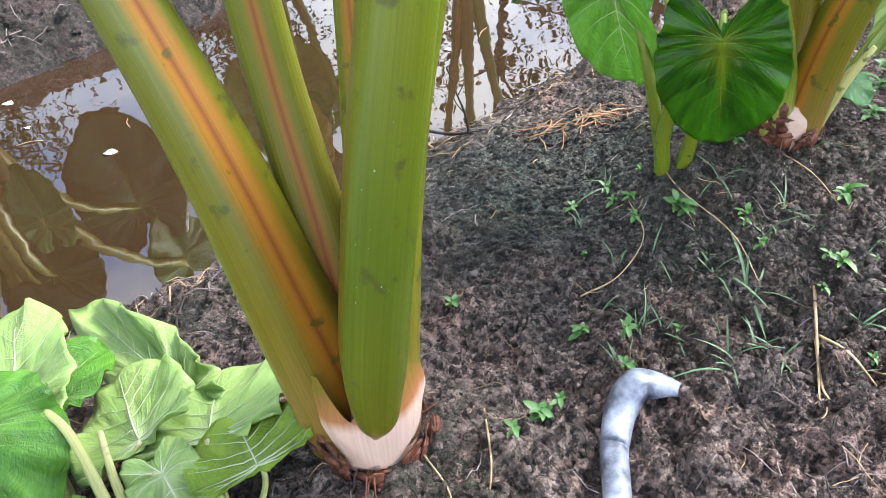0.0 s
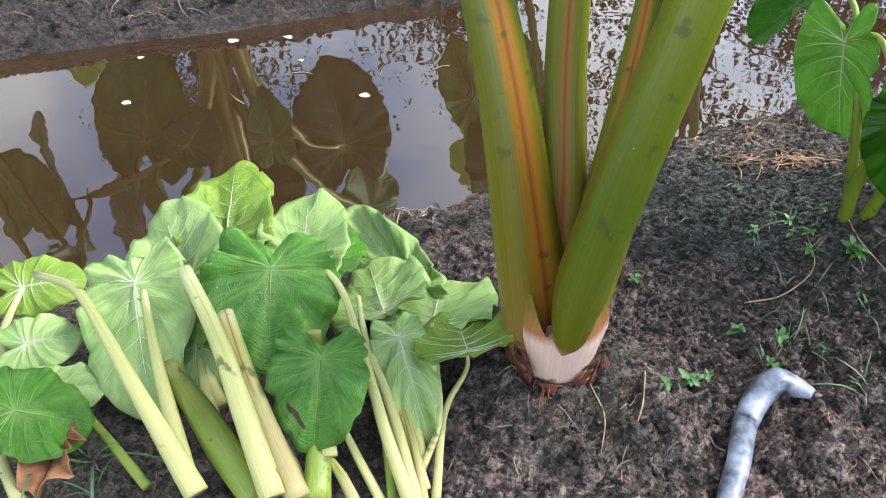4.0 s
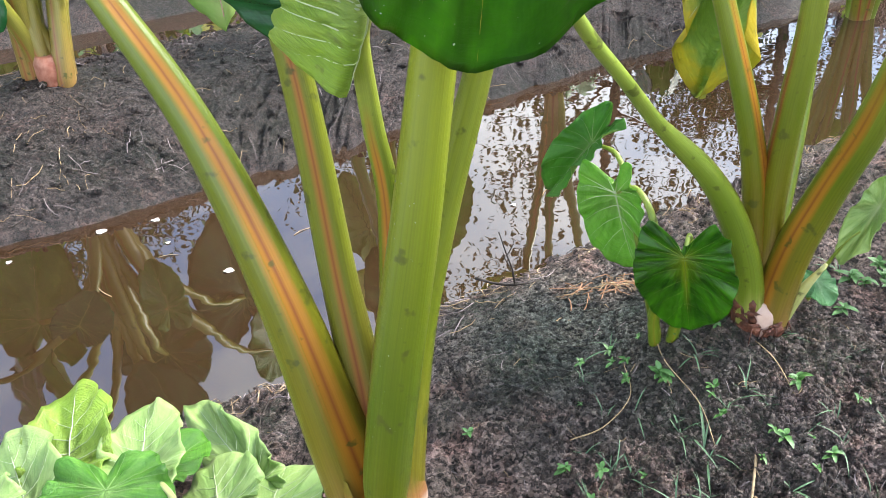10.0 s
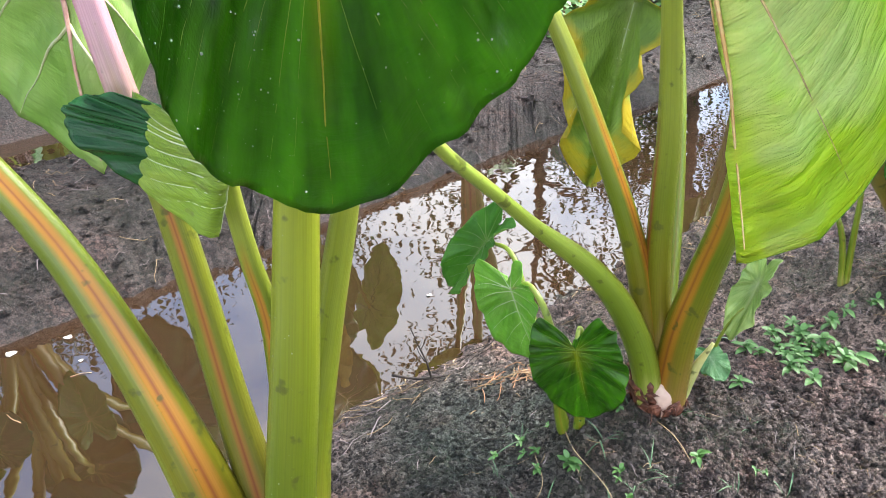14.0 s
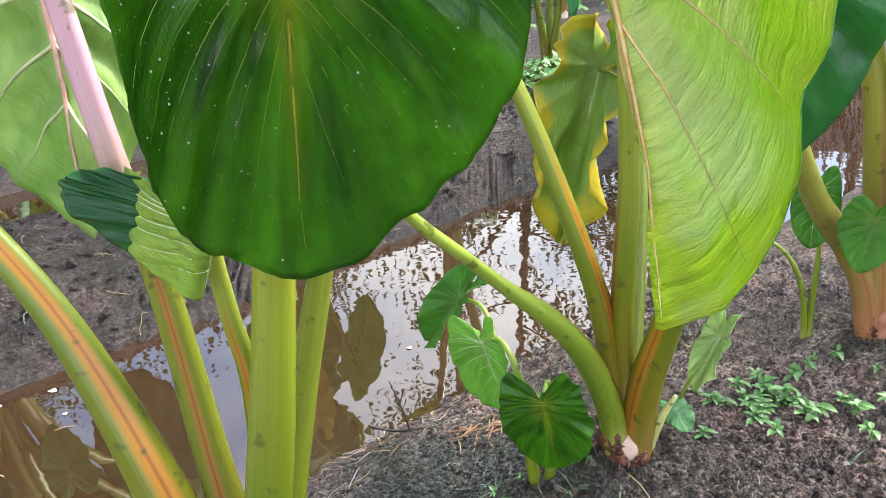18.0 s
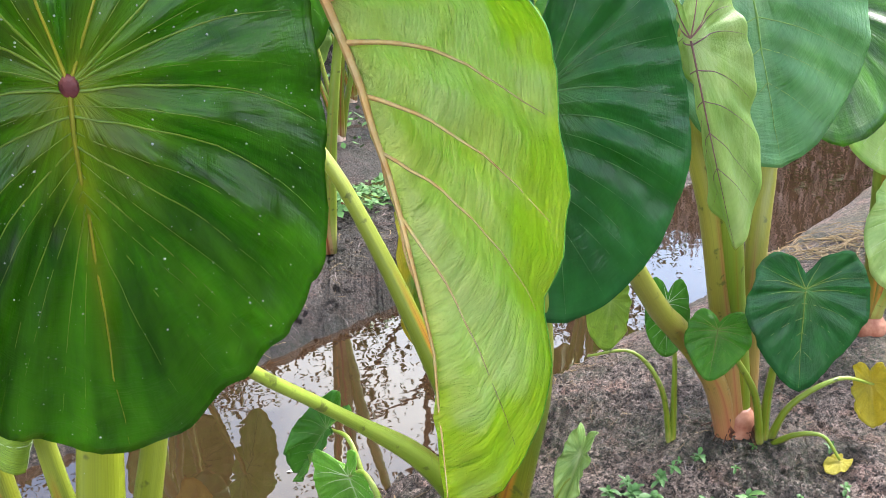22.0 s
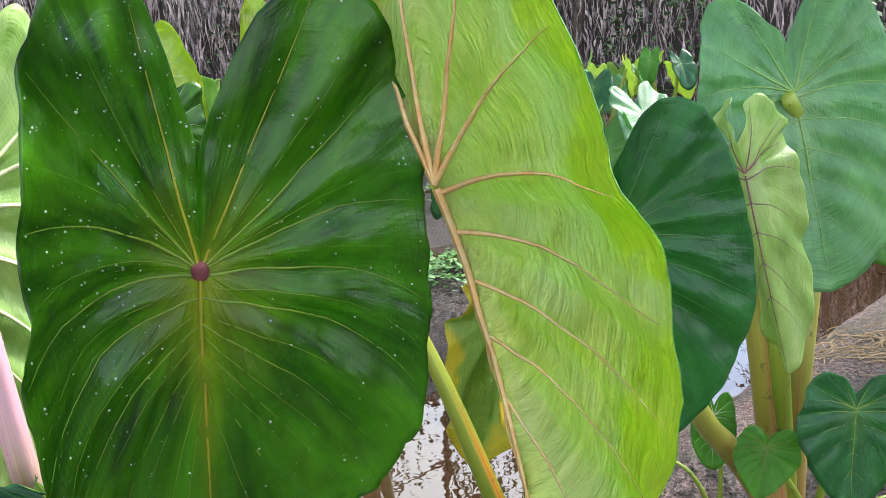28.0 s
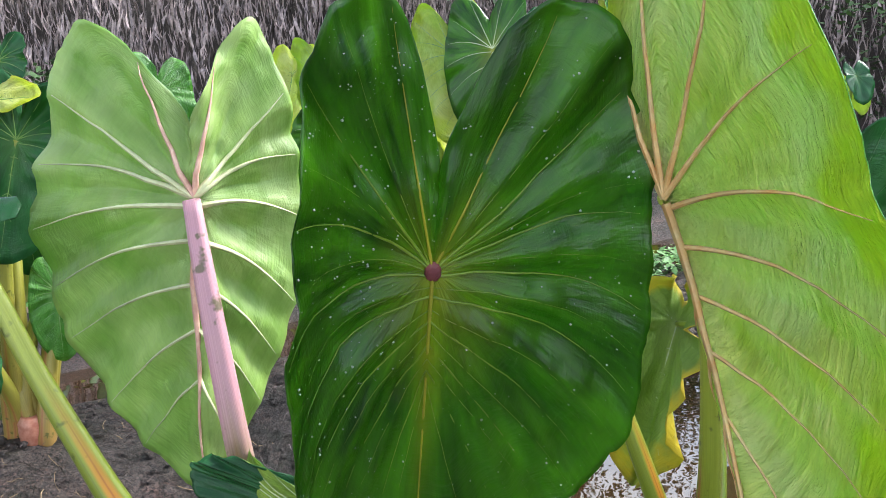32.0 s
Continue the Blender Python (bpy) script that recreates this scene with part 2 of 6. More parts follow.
def blade_material(name, base, streak, vein, rough, through_col, through_amt, blotch=0.0, edge=None, gloss=0.5, wrinkle=0.5, rib_glow=0.4, spot=None, patchy=0.0, ripple=0.25):
    """UV: u runs round the blade (0.5 is the tip), v from the stalk to the rim."""
    m, n, l, b = material(name)
    uv = n.new("ShaderNodeUVMap").outputs[0]
    obj = n.new("ShaderNodeTexCoord").outputs["Object"]
    st = tex_noise(n, l, uv, 1.0, 4, 0.6, (55, 2.2, 1))
    r = ramp(n, [(0.38, base), (0.66, streak)])
    st2 = tex_noise(n, l, uv, 1.0, 3, 0.5, (24, 1.6, 1))
    sm = n.new("ShaderNodeMath")
    sm.operation = "MULTIPLY_ADD"
    sm.inputs[1].default_value = 0.5
    sh_ = n.new("ShaderNodeMath")
    sh_.operation = "MULTIPLY"
    sh_.inputs[1].default_value = 0.5
    l.new(st2.outputs[0], sh_.inputs[0])
    l.new(st.outputs[0], sm.inputs[0])
    l.new(sh_.outputs[0], sm.inputs[2])
    l.new(sm.outputs[0], r.inputs[0])
    col = r.outputs[0]
    big = tex_noise(n, l, obj, 14, 3)
    br = ramp(n, [(0.35, (0.78, 0.8, 0.75)), (0.68, (1.22, 1.2, 1.15))])
    l.new(big.outputs[0], br.inputs[0])
    col = blend(n, l, "MULTIPLY", 1.0, col, br.outputs[0])
    sp = n.new("ShaderNodeSeparateXYZ")
    l.new(uv, sp.inputs[0])
    wr = tex_noise(n, l, uv, 1.0, 4, 0.6, (30, 34, 1))
    wr.inputs["Distortion"].default_value = 1.2
    wc = ramp(n, [(0.38, (0.82, 0.84, 0.82)), (0.62, (1.16, 1.14, 1.1))])
    l.new(wr.outputs[0], wc.inputs[0])
    col = blend(n, l, "MULTIPLY", min(1.0, wrinkle * 1.4), col, wc.outputs[0])
    # the pale flesh along the midrib
    mu = n.new("ShaderNodeMath")
    mu.operation = "SUBTRACT"
    mu.inputs[1].default_value = 0.5
    l.new(sp.outputs[0], mu.inputs[0])
    ma = n.new("ShaderNodeMath")
    ma.operation = "ABSOLUTE"
    l.new(mu.outputs[0], ma.inputs[0])
    mm = n.new("ShaderNodeMath")
    mm.operation = "MULTIPLY"
    l.new(ma.outputs[0], mm.inputs[0])
    l.new(sp.outputs[1], mm.inputs[1])
    mg = ramp(n, [(0.0, (rib_glow,) * 3), (0.002, (rib_glow * 0.6,) * 3), (0.008, (0, 0, 0))])
    l.new(mm.outputs[0], mg.inputs[0])
    mv = ramp(n, [(0.2, (1, 1, 1)), (0.75, (0, 0, 0))])
    l.new(sp.outputs[1], mv.inputs[0])
    col = blend(n, l, "MIX", blend(n, l, "MULTIPLY", 1.0, mg.outputs[0], mv.outputs[0]), col, vein)
    if patchy:
        # pale patches mixed into base colour, imitating sheen and light coming through
        pn = tex_noise(n, l, uv, 1.0, 3, 0.55, (9, 3.2, 1))
        pn.inputs["Distortion"].default_value = 0.8
        pr_ = ramp(n, [(0.44, (0, 0, 0)), (0.66, (patchy,) * 3)])
        l.new(pn.outputs[0], pr_.inputs[0])
        col = blend(n, l, "MIX", pr_.outputs[0], col, (0.78, 0.84, 0.42))
    if spot:
        # a rotted brown patch at one place on the blade
        sd = n.new("ShaderNodeVectorMath")
        sd.operation = "DISTANCE"
        sd.inputs[1].default_value = (spot[0], spot[1], 0)
        l.new(uv, sd.inputs[0])
        sw = n.new("ShaderNodeMath")
        sw.operation = "MULTIPLY_ADD"
        sw.inputs[1].default_value = 0.05
        l.new(big.outputs[0], sw.inputs[0])
        l.new(sd.outputs["Value"], sw.inputs[2])
        ss = ramp(n, [(spot[2], (1, 1, 1)), (spot[2] + 0.012, (0, 0, 0))])
        l.new(sw.outputs[0], ss.inputs[0])
        col = blend(n, l, "MIX", ss.outputs[0], col, (0.035, 0.012, 0.004))
    # the pale glow round the stalk's joint
    vr = ramp(n, [(0.0, (1, 1, 1)), (0.12, (0.35, 0.35, 0.35)), (0.4, (0, 0, 0))])
    l.new(sp.outputs[1], vr.inputs[0])
    col = blend(n, l, "MIX", vr.outputs[0], col, vein)
    if edge:
        en = n.new("ShaderNodeMath")
        en.operation = "MULTIPLY_ADD"
        en.inputs[1].default_value, en.inputs[2].default_value = 0.9, -0.42
        l.new(big.outputs[0], en.inputs[0])
        ea = n.new("ShaderNodeMath")
        l.new(en.outputs[0], ea.inputs[0])
        l.new(sp.outputs[1], ea.inputs[1])
        er = ramp(n, [(0.78, (0, 0, 0)), (0.95, (1, 1, 1))])
        l.new(ea.outputs[0], er.inputs[0])
        col = blend(n, l, "MIX", er.outputs[0], col, edge)
    if blotch:
        bn = tex_noise(n, l, obj, 45, 2)
        bl = ramp(n, [(0.66, (0, 0, 0)), (0.74, (1, 1, 1))])
        l.new(bn.outputs[0], bl.inputs[0])
        bm = n.new("ShaderNodeMath")
        bm.operation = "MULTIPLY"
        bm.inputs[1].default_value = blotch
        l.new(bl.outputs[0], bm.inputs[0])
        col = blend(n, l, "MIX", bm.outputs[0], col, (0.09, 0.075, 0.02))
    b.inputs["Roughness"].default_value = rough
    b.inputs["Specular IOR Level"].default_value = gloss
    fine = tex_noise(n, l, obj, 160, 3)
    # fine ripples that run across the side veins
    rip = tex_noise(n, l, uv, 1.0, 3, 0.6, (13, 62, 1))
    rip.inputs["Distortion"].default_value = 0.7
    rc = ramp(n, [(0.36, (0.8, 0.83, 0.76)), (0.64, (1.2, 1.16, 1.14))])
    l.new(rip.outputs[0], rc.inputs[0])
    col = blend(n, l, "MULTIPLY", min(1.0, ripple * 1.3), col, rc.outputs[0])
    l.new(col, b.inputs["Base Color"])
    relief(n, l, b, [(rip.outputs[0], ripple, 0.006), (st.outputs[0], 0.5, 0.005), (wr.outputs[0], wrinkle, 0.009), (big.outputs[0], 0.35 * wrinkle, 0.03), (fine.outputs[0], 0.15, 0.001)])
    see_through(m, n, l, b, through_col, through_amt)
    return m


TOP_DARK = blade_material("leaf_top_deep_green", (0.0022, 0.02, 0.001), (0.056, 0.19, 0.004), (0.2, 0.23, 0.008), 0.28, (0.065, 0.33, 0.004), 0.18, 0.0, None, 0.36, 0.14, 0.9, ripple=0.02)
TOP_TEAL = blade_material("leaf_top_blue_green", (0.006, 0.05, 0.016), (0.026, 0.125, 0.034), (0.1, 0.22, 0.06), 0.25, (0.05, 0.25, 0.02), 0.16, 0.0, None, 0.32, 0.2, ripple=0.06)
TOP_PALE = blade_material("leaf_top_grey_green", (0.05, 0.18, 0.06), (0.12, 0.28, 0.1), (0.28, 0.42, 0.22), 0.3, (0.1, 0.3, 0.04), 0.2, 0.0, None, 0.5, 0.35)
TOP_FRESH = blade_material("leaf_top_fresh_green", (0.035, 0.15, 0.014), (0.1, 0.28, 0.035), (0.24, 0.38, 0.12), 0.27, (0.12, 0.38, 0.02), 0.27, 0.15)
LEAF_LIGHT = blade_material("leaf_top_light_green", (0.11, 0.3, 0.03), (0.26, 0.5, 0.09), (0.38, 0.54, 0.18), 0.3, (0.24, 0.56, 0.04), 0.3)
HEAP_GREEN = blade_material("cut_leaf_mid_green", (0.042, 0.155, 0.011), (0.135, 0.33, 0.04), (0.26, 0.42, 0.12), 0.2, (0.16, 0.4, 0.02), 0.14, 0.25, None, 0.5, 0.5)
HEAP_HOLED = blade_material("cut_leaf_mid_green_holed", (0.042, 0.155, 0.011), (0.135, 0.33, 0.04), (0.26, 0.42, 0.12), 0.2, (0.16, 0.4, 0.02), 0.14, 0.25, None, 0.5, 0.5, 0.4, (0.553, 0.74, 0.055))
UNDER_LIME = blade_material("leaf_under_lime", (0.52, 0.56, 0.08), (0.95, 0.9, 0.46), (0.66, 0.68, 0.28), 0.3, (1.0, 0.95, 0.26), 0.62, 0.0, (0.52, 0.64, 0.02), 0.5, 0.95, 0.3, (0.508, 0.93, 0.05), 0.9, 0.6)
UNDER_PALE = blade_material("leaf_under_pale_green", (0.2, 0.36, 0.06), (0.42, 0.58, 0.17), (0.5, 0.6, 0.3), 0.4, (0.38, 0.64, 0.08), 0.4, 0.0, None, 0.5, 0.25, 0.3, None, 0.25, 0.1)
CUT_PALE = blade_material("cut_leaf_pale_green", (0.2, 0.34, 0.085), (0.42, 0.55, 0.2), (0.52, 0.6, 0.32), 0.34, (0.36, 0.56, 0.1), 0.14, 0.12, None, 0.5, 0.18, ripple=0.06)
CUT_LIME = blade_material("cut_leaf_yellow_green", (0.17, 0.3, 0.02), (0.29, 0.42, 0.05), (0.36, 0.46, 0.14), 0.4, (0.32, 0.5, 0.03), 0.16, 0.5)
YELLOWED = blade_material("yellowed_leaf", (0.42, 0.36, 0.03), (0.6, 0.5, 0.06), (0.6, 0.5, 0.15), 0.55, (0.6, 0.5, 0.05), 0.35, 0.4)
DYING = blade_material("dying_leaf_yellow_edged", (0.18, 0.3, 0.05), (0.28, 0.4, 0.1), (0.36, 0.42, 0.18), 0.5, (0.3, 0.45, 0.05), 0.3, 0.4, (0.55, 0.42, 0.02))


def stalk_material(name, foot, low, mid, high, stripe, stripe_amt=1.0, band=1.0, rise=0.42, fades=(0.4, 0.54)):
    """UV: u round the stalk (stripe at 0.5), v from the foot to the top."""
    m, n, l, b = material(name)
    uv = n.new("ShaderNodeUVMap").outputs[0]
    obj = n.new("ShaderNodeTexCoord").outputs["Object"]
    sp = n.new("ShaderNodeSeparateXYZ")
    l.new(uv, sp.inputs[0])
    wob = tex_noise(n, l, uv, 1.0, 3, 0.5, (9, 1.5, 1))
    ad = n.new("ShaderNodeMath")
    ad.operation = "MULTIPLY_ADD"
    ad.inputs[1].default_value = 0.16
    l.new(wob.outputs[0], ad.inputs[0])
    l.new(sp.outputs[1], ad.inputs[2])
    r = ramp(n, [(0.11, foot), (0.2, low), (0.42, mid), (max(0.43, rise), mid), (0.85, high)])
    l.new(ad.outputs[0], r.inputs[0])
    fib = tex_noise(n, l, uv, 1.0, 4, 0.6, (70, 2.5, 1))
    fr = ramp(n, [(0.3, (0.84, 0.84, 0.8)), (0.7, (1.12, 1.12, 1.08))])
    l.new(fib.outputs[0], fr.inputs[0])
    col = blend(n, l, "MULTIPLY", 1.0, r.outputs[0], fr.outputs[0])
    d = n.new("ShaderNodeMath")
    d.operation = "SUBTRACT"
    d.inputs[1].default_value = 0.5
    l.new(sp.outputs[0], d.inputs[0])
    ab = n.new("ShaderNodeMath")
    ab.operation = "ABSOLUTE"
    l.new(d.outputs[0], ab.inputs[0])
    wa = n.new("ShaderNodeMath")
    wa.operation = "MULTIPLY_ADD"
    wa.inputs[1].default_value = 0.06
    l.new(fib.outputs[0], wa.inputs[0])
    l.new(ab.outputs[0], wa.inputs[2])
    sr = ramp(n, [(0.03 * band, (stripe_amt,) * 3), (0.03 * band + 0.05, (0, 0, 0))])
    l.new(wa.outputs[0], sr.inputs[0])
    fade = ramp(n, [(fades[0], (1, 1, 1)), (fades[1], (0, 0, 0))])
    l.new(sp.outputs[1], fade.inputs[0])
    col = blend(n, l, "MIX", blend(n, l, "MULTIPLY", 1.0, sr.outputs[0], fade.outputs[0]), col, stripe)
    ln = ramp(n, [(0.012, (stripe_amt * 0.85,) * 3), (0.034, (0, 0, 0))])
    ln2 = n.new("ShaderNodeMath")
    ln2.operation = "MULTIPLY_ADD"
    ln2.inputs[1].default_value = 0.03
    l.new(wob.outputs[0], ln2.inputs[0])
    l.new(ab.outputs[0], ln2.inputs[2])
    l.new(ln2.outputs[0], ln.inputs[0])
    col = blend(n, l, "MIX", blend(n, l, "MULTIPLY", 1.0, ln.outputs[0], fade.outputs[0]), col, (0.16, 0.03, 0.012))
    sc = tex_noise(n, l, obj, 38, 3)
    scr = ramp(n, [(0.63, (0, 0, 0)), (0.7, (0.8, 0.8, 0.8))])
    l.new(sc.outputs[0], scr.inputs[0])
    col = blend(n, l, "MIX", scr.outputs[0], col, (0.06, 0.07, 0.01))
    l.new(col, b.inputs["Base Color"])
    b.inputs["Roughness"].default_value = 0.33
    b.inputs["Subsurface Weight"].default_value = 0.08
    b.inputs["Subsurface Radius"].default_value = (0.012, 0.01, 0.004)
    relief(n, l, b, [(fib.outputs[0], 0.3, 0.002)])
    return m


ORANGE = (0.37, 0.155, 0.016)
RED = (0.26, 0.065, 0.02)
STALK = stalk_material("stalk_green", (0.4, 0.25, 0.12), (0.17, 0.14, 0.01), (0.125, 0.155, 0.007), (0.26, 0.3, 0.035), RED)
STALK_FRONT = stalk_material("stalk_olive_green", (0.3, 0.2, 0.04), (0.115, 0.115, 0.003), (0.08, 0.115, 0.003), (0.25, 0.28, 0.02), RED, 0.3)
STALK_ORANGE = stalk_material("stalk_green_orange_edged", (0.21, 0.13, 0.03), (0.15, 0.125, 0.008), (0.11, 0.15, 0.007), (0.3, 0.34, 0.05), ORANGE, 0.9, 2.2, 0.42, (0.42, 0.55))
STALK_PINK = stalk_material("stalk_pink", (0.5, 0.3, 0.17), (0.16, 0.13, 0.018), (0.15, 0.17, 0.015), (0.44, 0.23, 0.28), (0.36, 0.14, 0.03), 0.85, 1.3, 0.7, (0.6, 0.75))
STALK_CUT = stalk_material("cut_stalk_cream", (0.5, 0.5, 0.26), (0.46, 0.47, 0.2), (0.42, 0.44, 0.15), (0.52, 0.5, 0.2), (0.3, 0.22, 0.1), 0.25)
STALK_REDFOOT = stalk_material("stalk_red_footed", (0.42, 0.16, 0.09), (0.3, 0.16, 0.06), (0.22, 0.18, 0.03), (0.26, 0.28, 0.04), (0.4, 0.12, 0.06), 0.5, 1.0)
STALK_CUTRED = stalk_material("cut_stalk_red_edged", (0.5, 0.48, 0.24), (0.4, 0.4, 0.12), (0.34, 0.37, 0.09), (0.44, 0.36, 0.16), (0.36, 0.13, 0.06), 0.8, 0.9)
STALK_PALE = stalk_material("stalk_pale_green", (0.33, 0.33, 0.09), (0.15, 0.2, 0.015), (0.135, 0.19, 0.014), (0.26, 0.34, 0.05), ORANGE, 0.2)


SHEATH = stalk_material("sheath_cream_pink", (0.7, 0.5, 0.42), (0.36, 0.15, 0.06), (0.17, 0.125, 0.015), (0.13, 0.13, 0.01), RED, 0.0)


def simple(name, a, bcol, scale=40, rough=0.6, metal=0.0, bump=0.4, dist=0.003, spec=0.5):
    m, n, l, b = material(name)
    obj = n.new("ShaderNodeTexCoord").outputs["Object"]
    t = tex_noise(n, l, obj, scale, 5, 0.6)
    t2 = tex_noise(n, l, obj, scale * 0.17, 3, 0.6)
    r = ramp(n, [(0.35, a), (0.65, bcol)])
    l.new(t.outputs[0], r.inputs[0])
    r2 = ramp(n, [(0.35, (0.75, 0.75, 0.75)), (0.65, (1.2, 1.2, 1.2))])
    l.new(t2.outputs[0], r2.inputs[0])
    l.new(blend(n, l, "MULTIPLY", 1.0, r.outputs[0], r2.outputs[0]), b.inputs["Base Color"])
    b.inputs["Roughness"].default_value, b.inputs["Metallic"].default_value = rough, metal
    b.inputs["Specular IOR Level"].default_value = spec
    relief(n, l, b, [(t.outputs[0], bump, dist)])
    return m


CORM = simple("corm_flesh", (0.66, 0.42, 0.34), (0.78, 0.58, 0.46), 30, 0.5, 0, 0.3, 0.003)
CORM_RED = simple("corm_red", (0.3, 0.09, 0.05), (0.52, 0.24, 0.16), 30, 0.5, 0, 0.3, 0.003)
BARK = simple("corm_skin", (0.045, 0.014, 0.008), (0.22, 0.075, 0.04), 60, 0.6, 0, 0.9, 0.006)
VEIN_PINK = simple("vein_pink", (0.5, 0.25, 0.2), (0.62, 0.4, 0.3), 60, 0.5)
VEIN_CREAM = simple("vein_cream", (0.5, 0.5, 0.28), (0.6, 0.62, 0.36), 60, 0.5)
VEIN_ORANGE = simple("vein_orange", (0.5, 0.27, 0.09), (0.56, 0.42, 0.2), 60, 0.5)
VEIN_GREEN = simple("vein_light_green", (0.11, 0.2, 0.015), (0.16, 0.24, 0.02), 60, 0.4)
VEIN_PALE = simple("vein_pale_green", (0.45, 0.54, 0.3), (0.58, 0.64, 0.42), 60, 0.45)
VEIN_SOFT = simple("vein_soft_green", (0.12, 0.26, 0.04), (0.2, 0.34, 0.07), 60, 0.45)
VEIN_DARK = simple("vein_dark_green", (0.04, 0.13, 0.03), (0.07, 0.18, 0.04), 60, 0.4)
VEIN_YELLOW = simple("midrib_yellow", (0.2, 0.22, 0.015), (0.3, 0.27, 0.02), 60, 0.4)
JOINT = simple("joint_purple", (0.1, 0.02, 0.03), (0.2, 0.05, 0.05), 80, 0.5)
DRY = simple("dry_straw", (0.3, 0.2, 0.11), (0.48, 0.35, 0.2), 90, 0.8)
DRY_GREY = simple("dry_grey_stalks", (0.1, 0.08, 0.08), (0.42, 0.34, 0.34), 9, 0.9)
DRY_REED = simple("dry_reed_brown", (0.26, 0.2, 0.185), (0.56, 0.45, 0.44), 20, 0.9)
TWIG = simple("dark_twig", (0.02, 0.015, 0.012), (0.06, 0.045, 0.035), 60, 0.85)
WEED = simple("weed_green", (0.06, 0.16, 0.035), (0.12, 0.26, 0.06), 50, 0.5)
GRASS = simple("grass_blue_green", (0.06, 0.13, 0.06), (0.14, 0.24, 0.12), 60, 0.55)
STEEL = simple("worn_grey_handle", (0.045, 0.05, 0.07), (0.34, 0.37, 0.46), 34, 0.46, 0.2, 0.25, 0.001)
TREE_LEAF = simple("tree_leaf", (0.035, 0.075, 0.02), (0.08, 0.15, 0.04), 3, 0.6)
TREE_BARK = simple("tree_bark", (0.05, 0.04, 0.03), (0.12, 0.1, 0.08), 8, 0.9)
DROP, dn, dl, db = material("water_drop")
db.inputs["Base Color"].default_value = (0.75, 0.85, 0.75, 1)
db.inputs["Roughness"].default_value, db.inputs["IOR"].default_value = 0.03, 1.33
db.inputs["Transmission Weight"].default_value = 0.6
PETAL = simple("pale_fleck", (0.6, 0.56, 0.5), (0.75, 0.72, 0.66), 50, 0.7)


# ---------------------------------------------------------------- mesh helpers
def smooth_mesh(name, verts, faces, mats, face_mats=None, uvs=None, smooth=True):
    me = bpy.data.meshes.new(name)
    me.from_pydata([tuple(v) for v in verts], [], faces)
    for m in mats:
        me.materials.append(m)
    if face_mats is not None:
        me.polygons.foreach_set("material_index", face_mats)
    if smooth:
        me.polygons.foreach_set("use_smooth", [True] * len(faces))
    if uvs is not None:
        lay = me.uv_layers.new(name="UVMap")
        idx = np.empty(len(me.loops), dtype=np.int32)
        me.loops.foreach_get("vertex_index", idx)
        lay.data.foreach_set("uv", np.asarray(uvs, dtype=np.float32)[idx].ravel())
    me.update()
    return me


def part_of(parent, name, me, label=""):
    ob = new(name, me)
    ob.parent = parent
    if label:
        ob["label"] = label
    return ob


def thing(name, label, category, group="", kind="", at=(0, 0, 0)):
    ob = new(name)
    ob.location = at
    ob.empty_display_size = 0.05
    return tagged(ob, label, category, group, kind)


def spline(points, k):
    """k places along a smooth curve through the points."""
    p = np.array(points, float)
    if len(p) == 2:
        return p[0] + np.linspace(0, 1, k)[:, None] * (p[1] - p[0])
    q = np.vstack([2 * p[0] - p[1], p, 2 * p[-1] - p[-2]])
    out = []
    for u in np.linspace(0, len(p) - 1 - 1e-9, k):
        i = int(u)
        f = u - i
        a, b, c, d = q[i], q[i + 1], q[i + 2], q[i + 3]
        out.append(0.5 * (2 * b + (c - a) * f + (2 * a - 5 * b + 4 * c - d) * f ** 2 + (3 * b - a - 3 * c + d) * f ** 3))
    return np.array(out)


def tube(name, points, radii, mat, k=24, sides=12, face=(0, -1, 0), flat=1.0, groove=0.0, cap=True, knobs=0.0, seed=0):
    """A stalk through the points; the groove (u = 0.5) faces the way given; flat squeezes it along that way."""
    c = spline(points, k)
    rad = np.interp(np.linspace(0, 1, k), np.linspace(0, 1, len(radii)), radii)
    rng = np.random.RandomState(seed)
    tang = np.gradient(c, axis=0)
    tang /= np.linalg.norm(tang, axis=1)[:, None]
    f = np.array(face, float)
    verts, uvs, faces = [], [], []
    for i in range(k):
        n = f - tang[i] * (f @ tang[i])
        n /= np.linalg.norm(n) + 1e-9
        s = np.cross(tang[i], n)
        for j in range(sides + 1):
            u = j / sides
            a = 2 * math.pi * (u - 0.5)
            depth = 1 - groove * math.exp(-(a / 0.42) ** 2)
            r = rad[i] * (1 + knobs * rng.uniform(-1, 1) * (0 < j < sides))
            verts.append(c[i] + n * (r * flat * math.cos(a) * depth) + s * (r * math.sin(a)))
            uvs.append((u, i / (k - 1)))
    w = sides + 1
    for i in range(k - 1):
        for j in range(sides):
            faces.append((i * w + j, i * w + j + 1, (i + 1) * w + j + 1, (i + 1) * w + j))
    if cap:
        faces.append(tuple(range(w - 2, -1, -1)))
        faces.append(tuple((k - 1) * w + j for j in range(sides)))
    return smooth_mesh(name, verts, faces, [mat], None, uvs)


ROUND_RIM = np.array([(0, 1.0), (8, .965), (18, .89), (32, .775), (50, .655), (70, .56), (90, .505), (110, .50), (130, .54), (142, .57), (150, .56), (158, .53), (165, .45), (172, .31), (180, .2)])
RIM = np.array([(0, 1.0), (8, .965), (18, .89), (32, .775), (50, .655), (70, .56), (90, .505), (110, .50), (130, .545), (144, .60), (152, .585), (160, .48), (169, .34), (180, .235)])


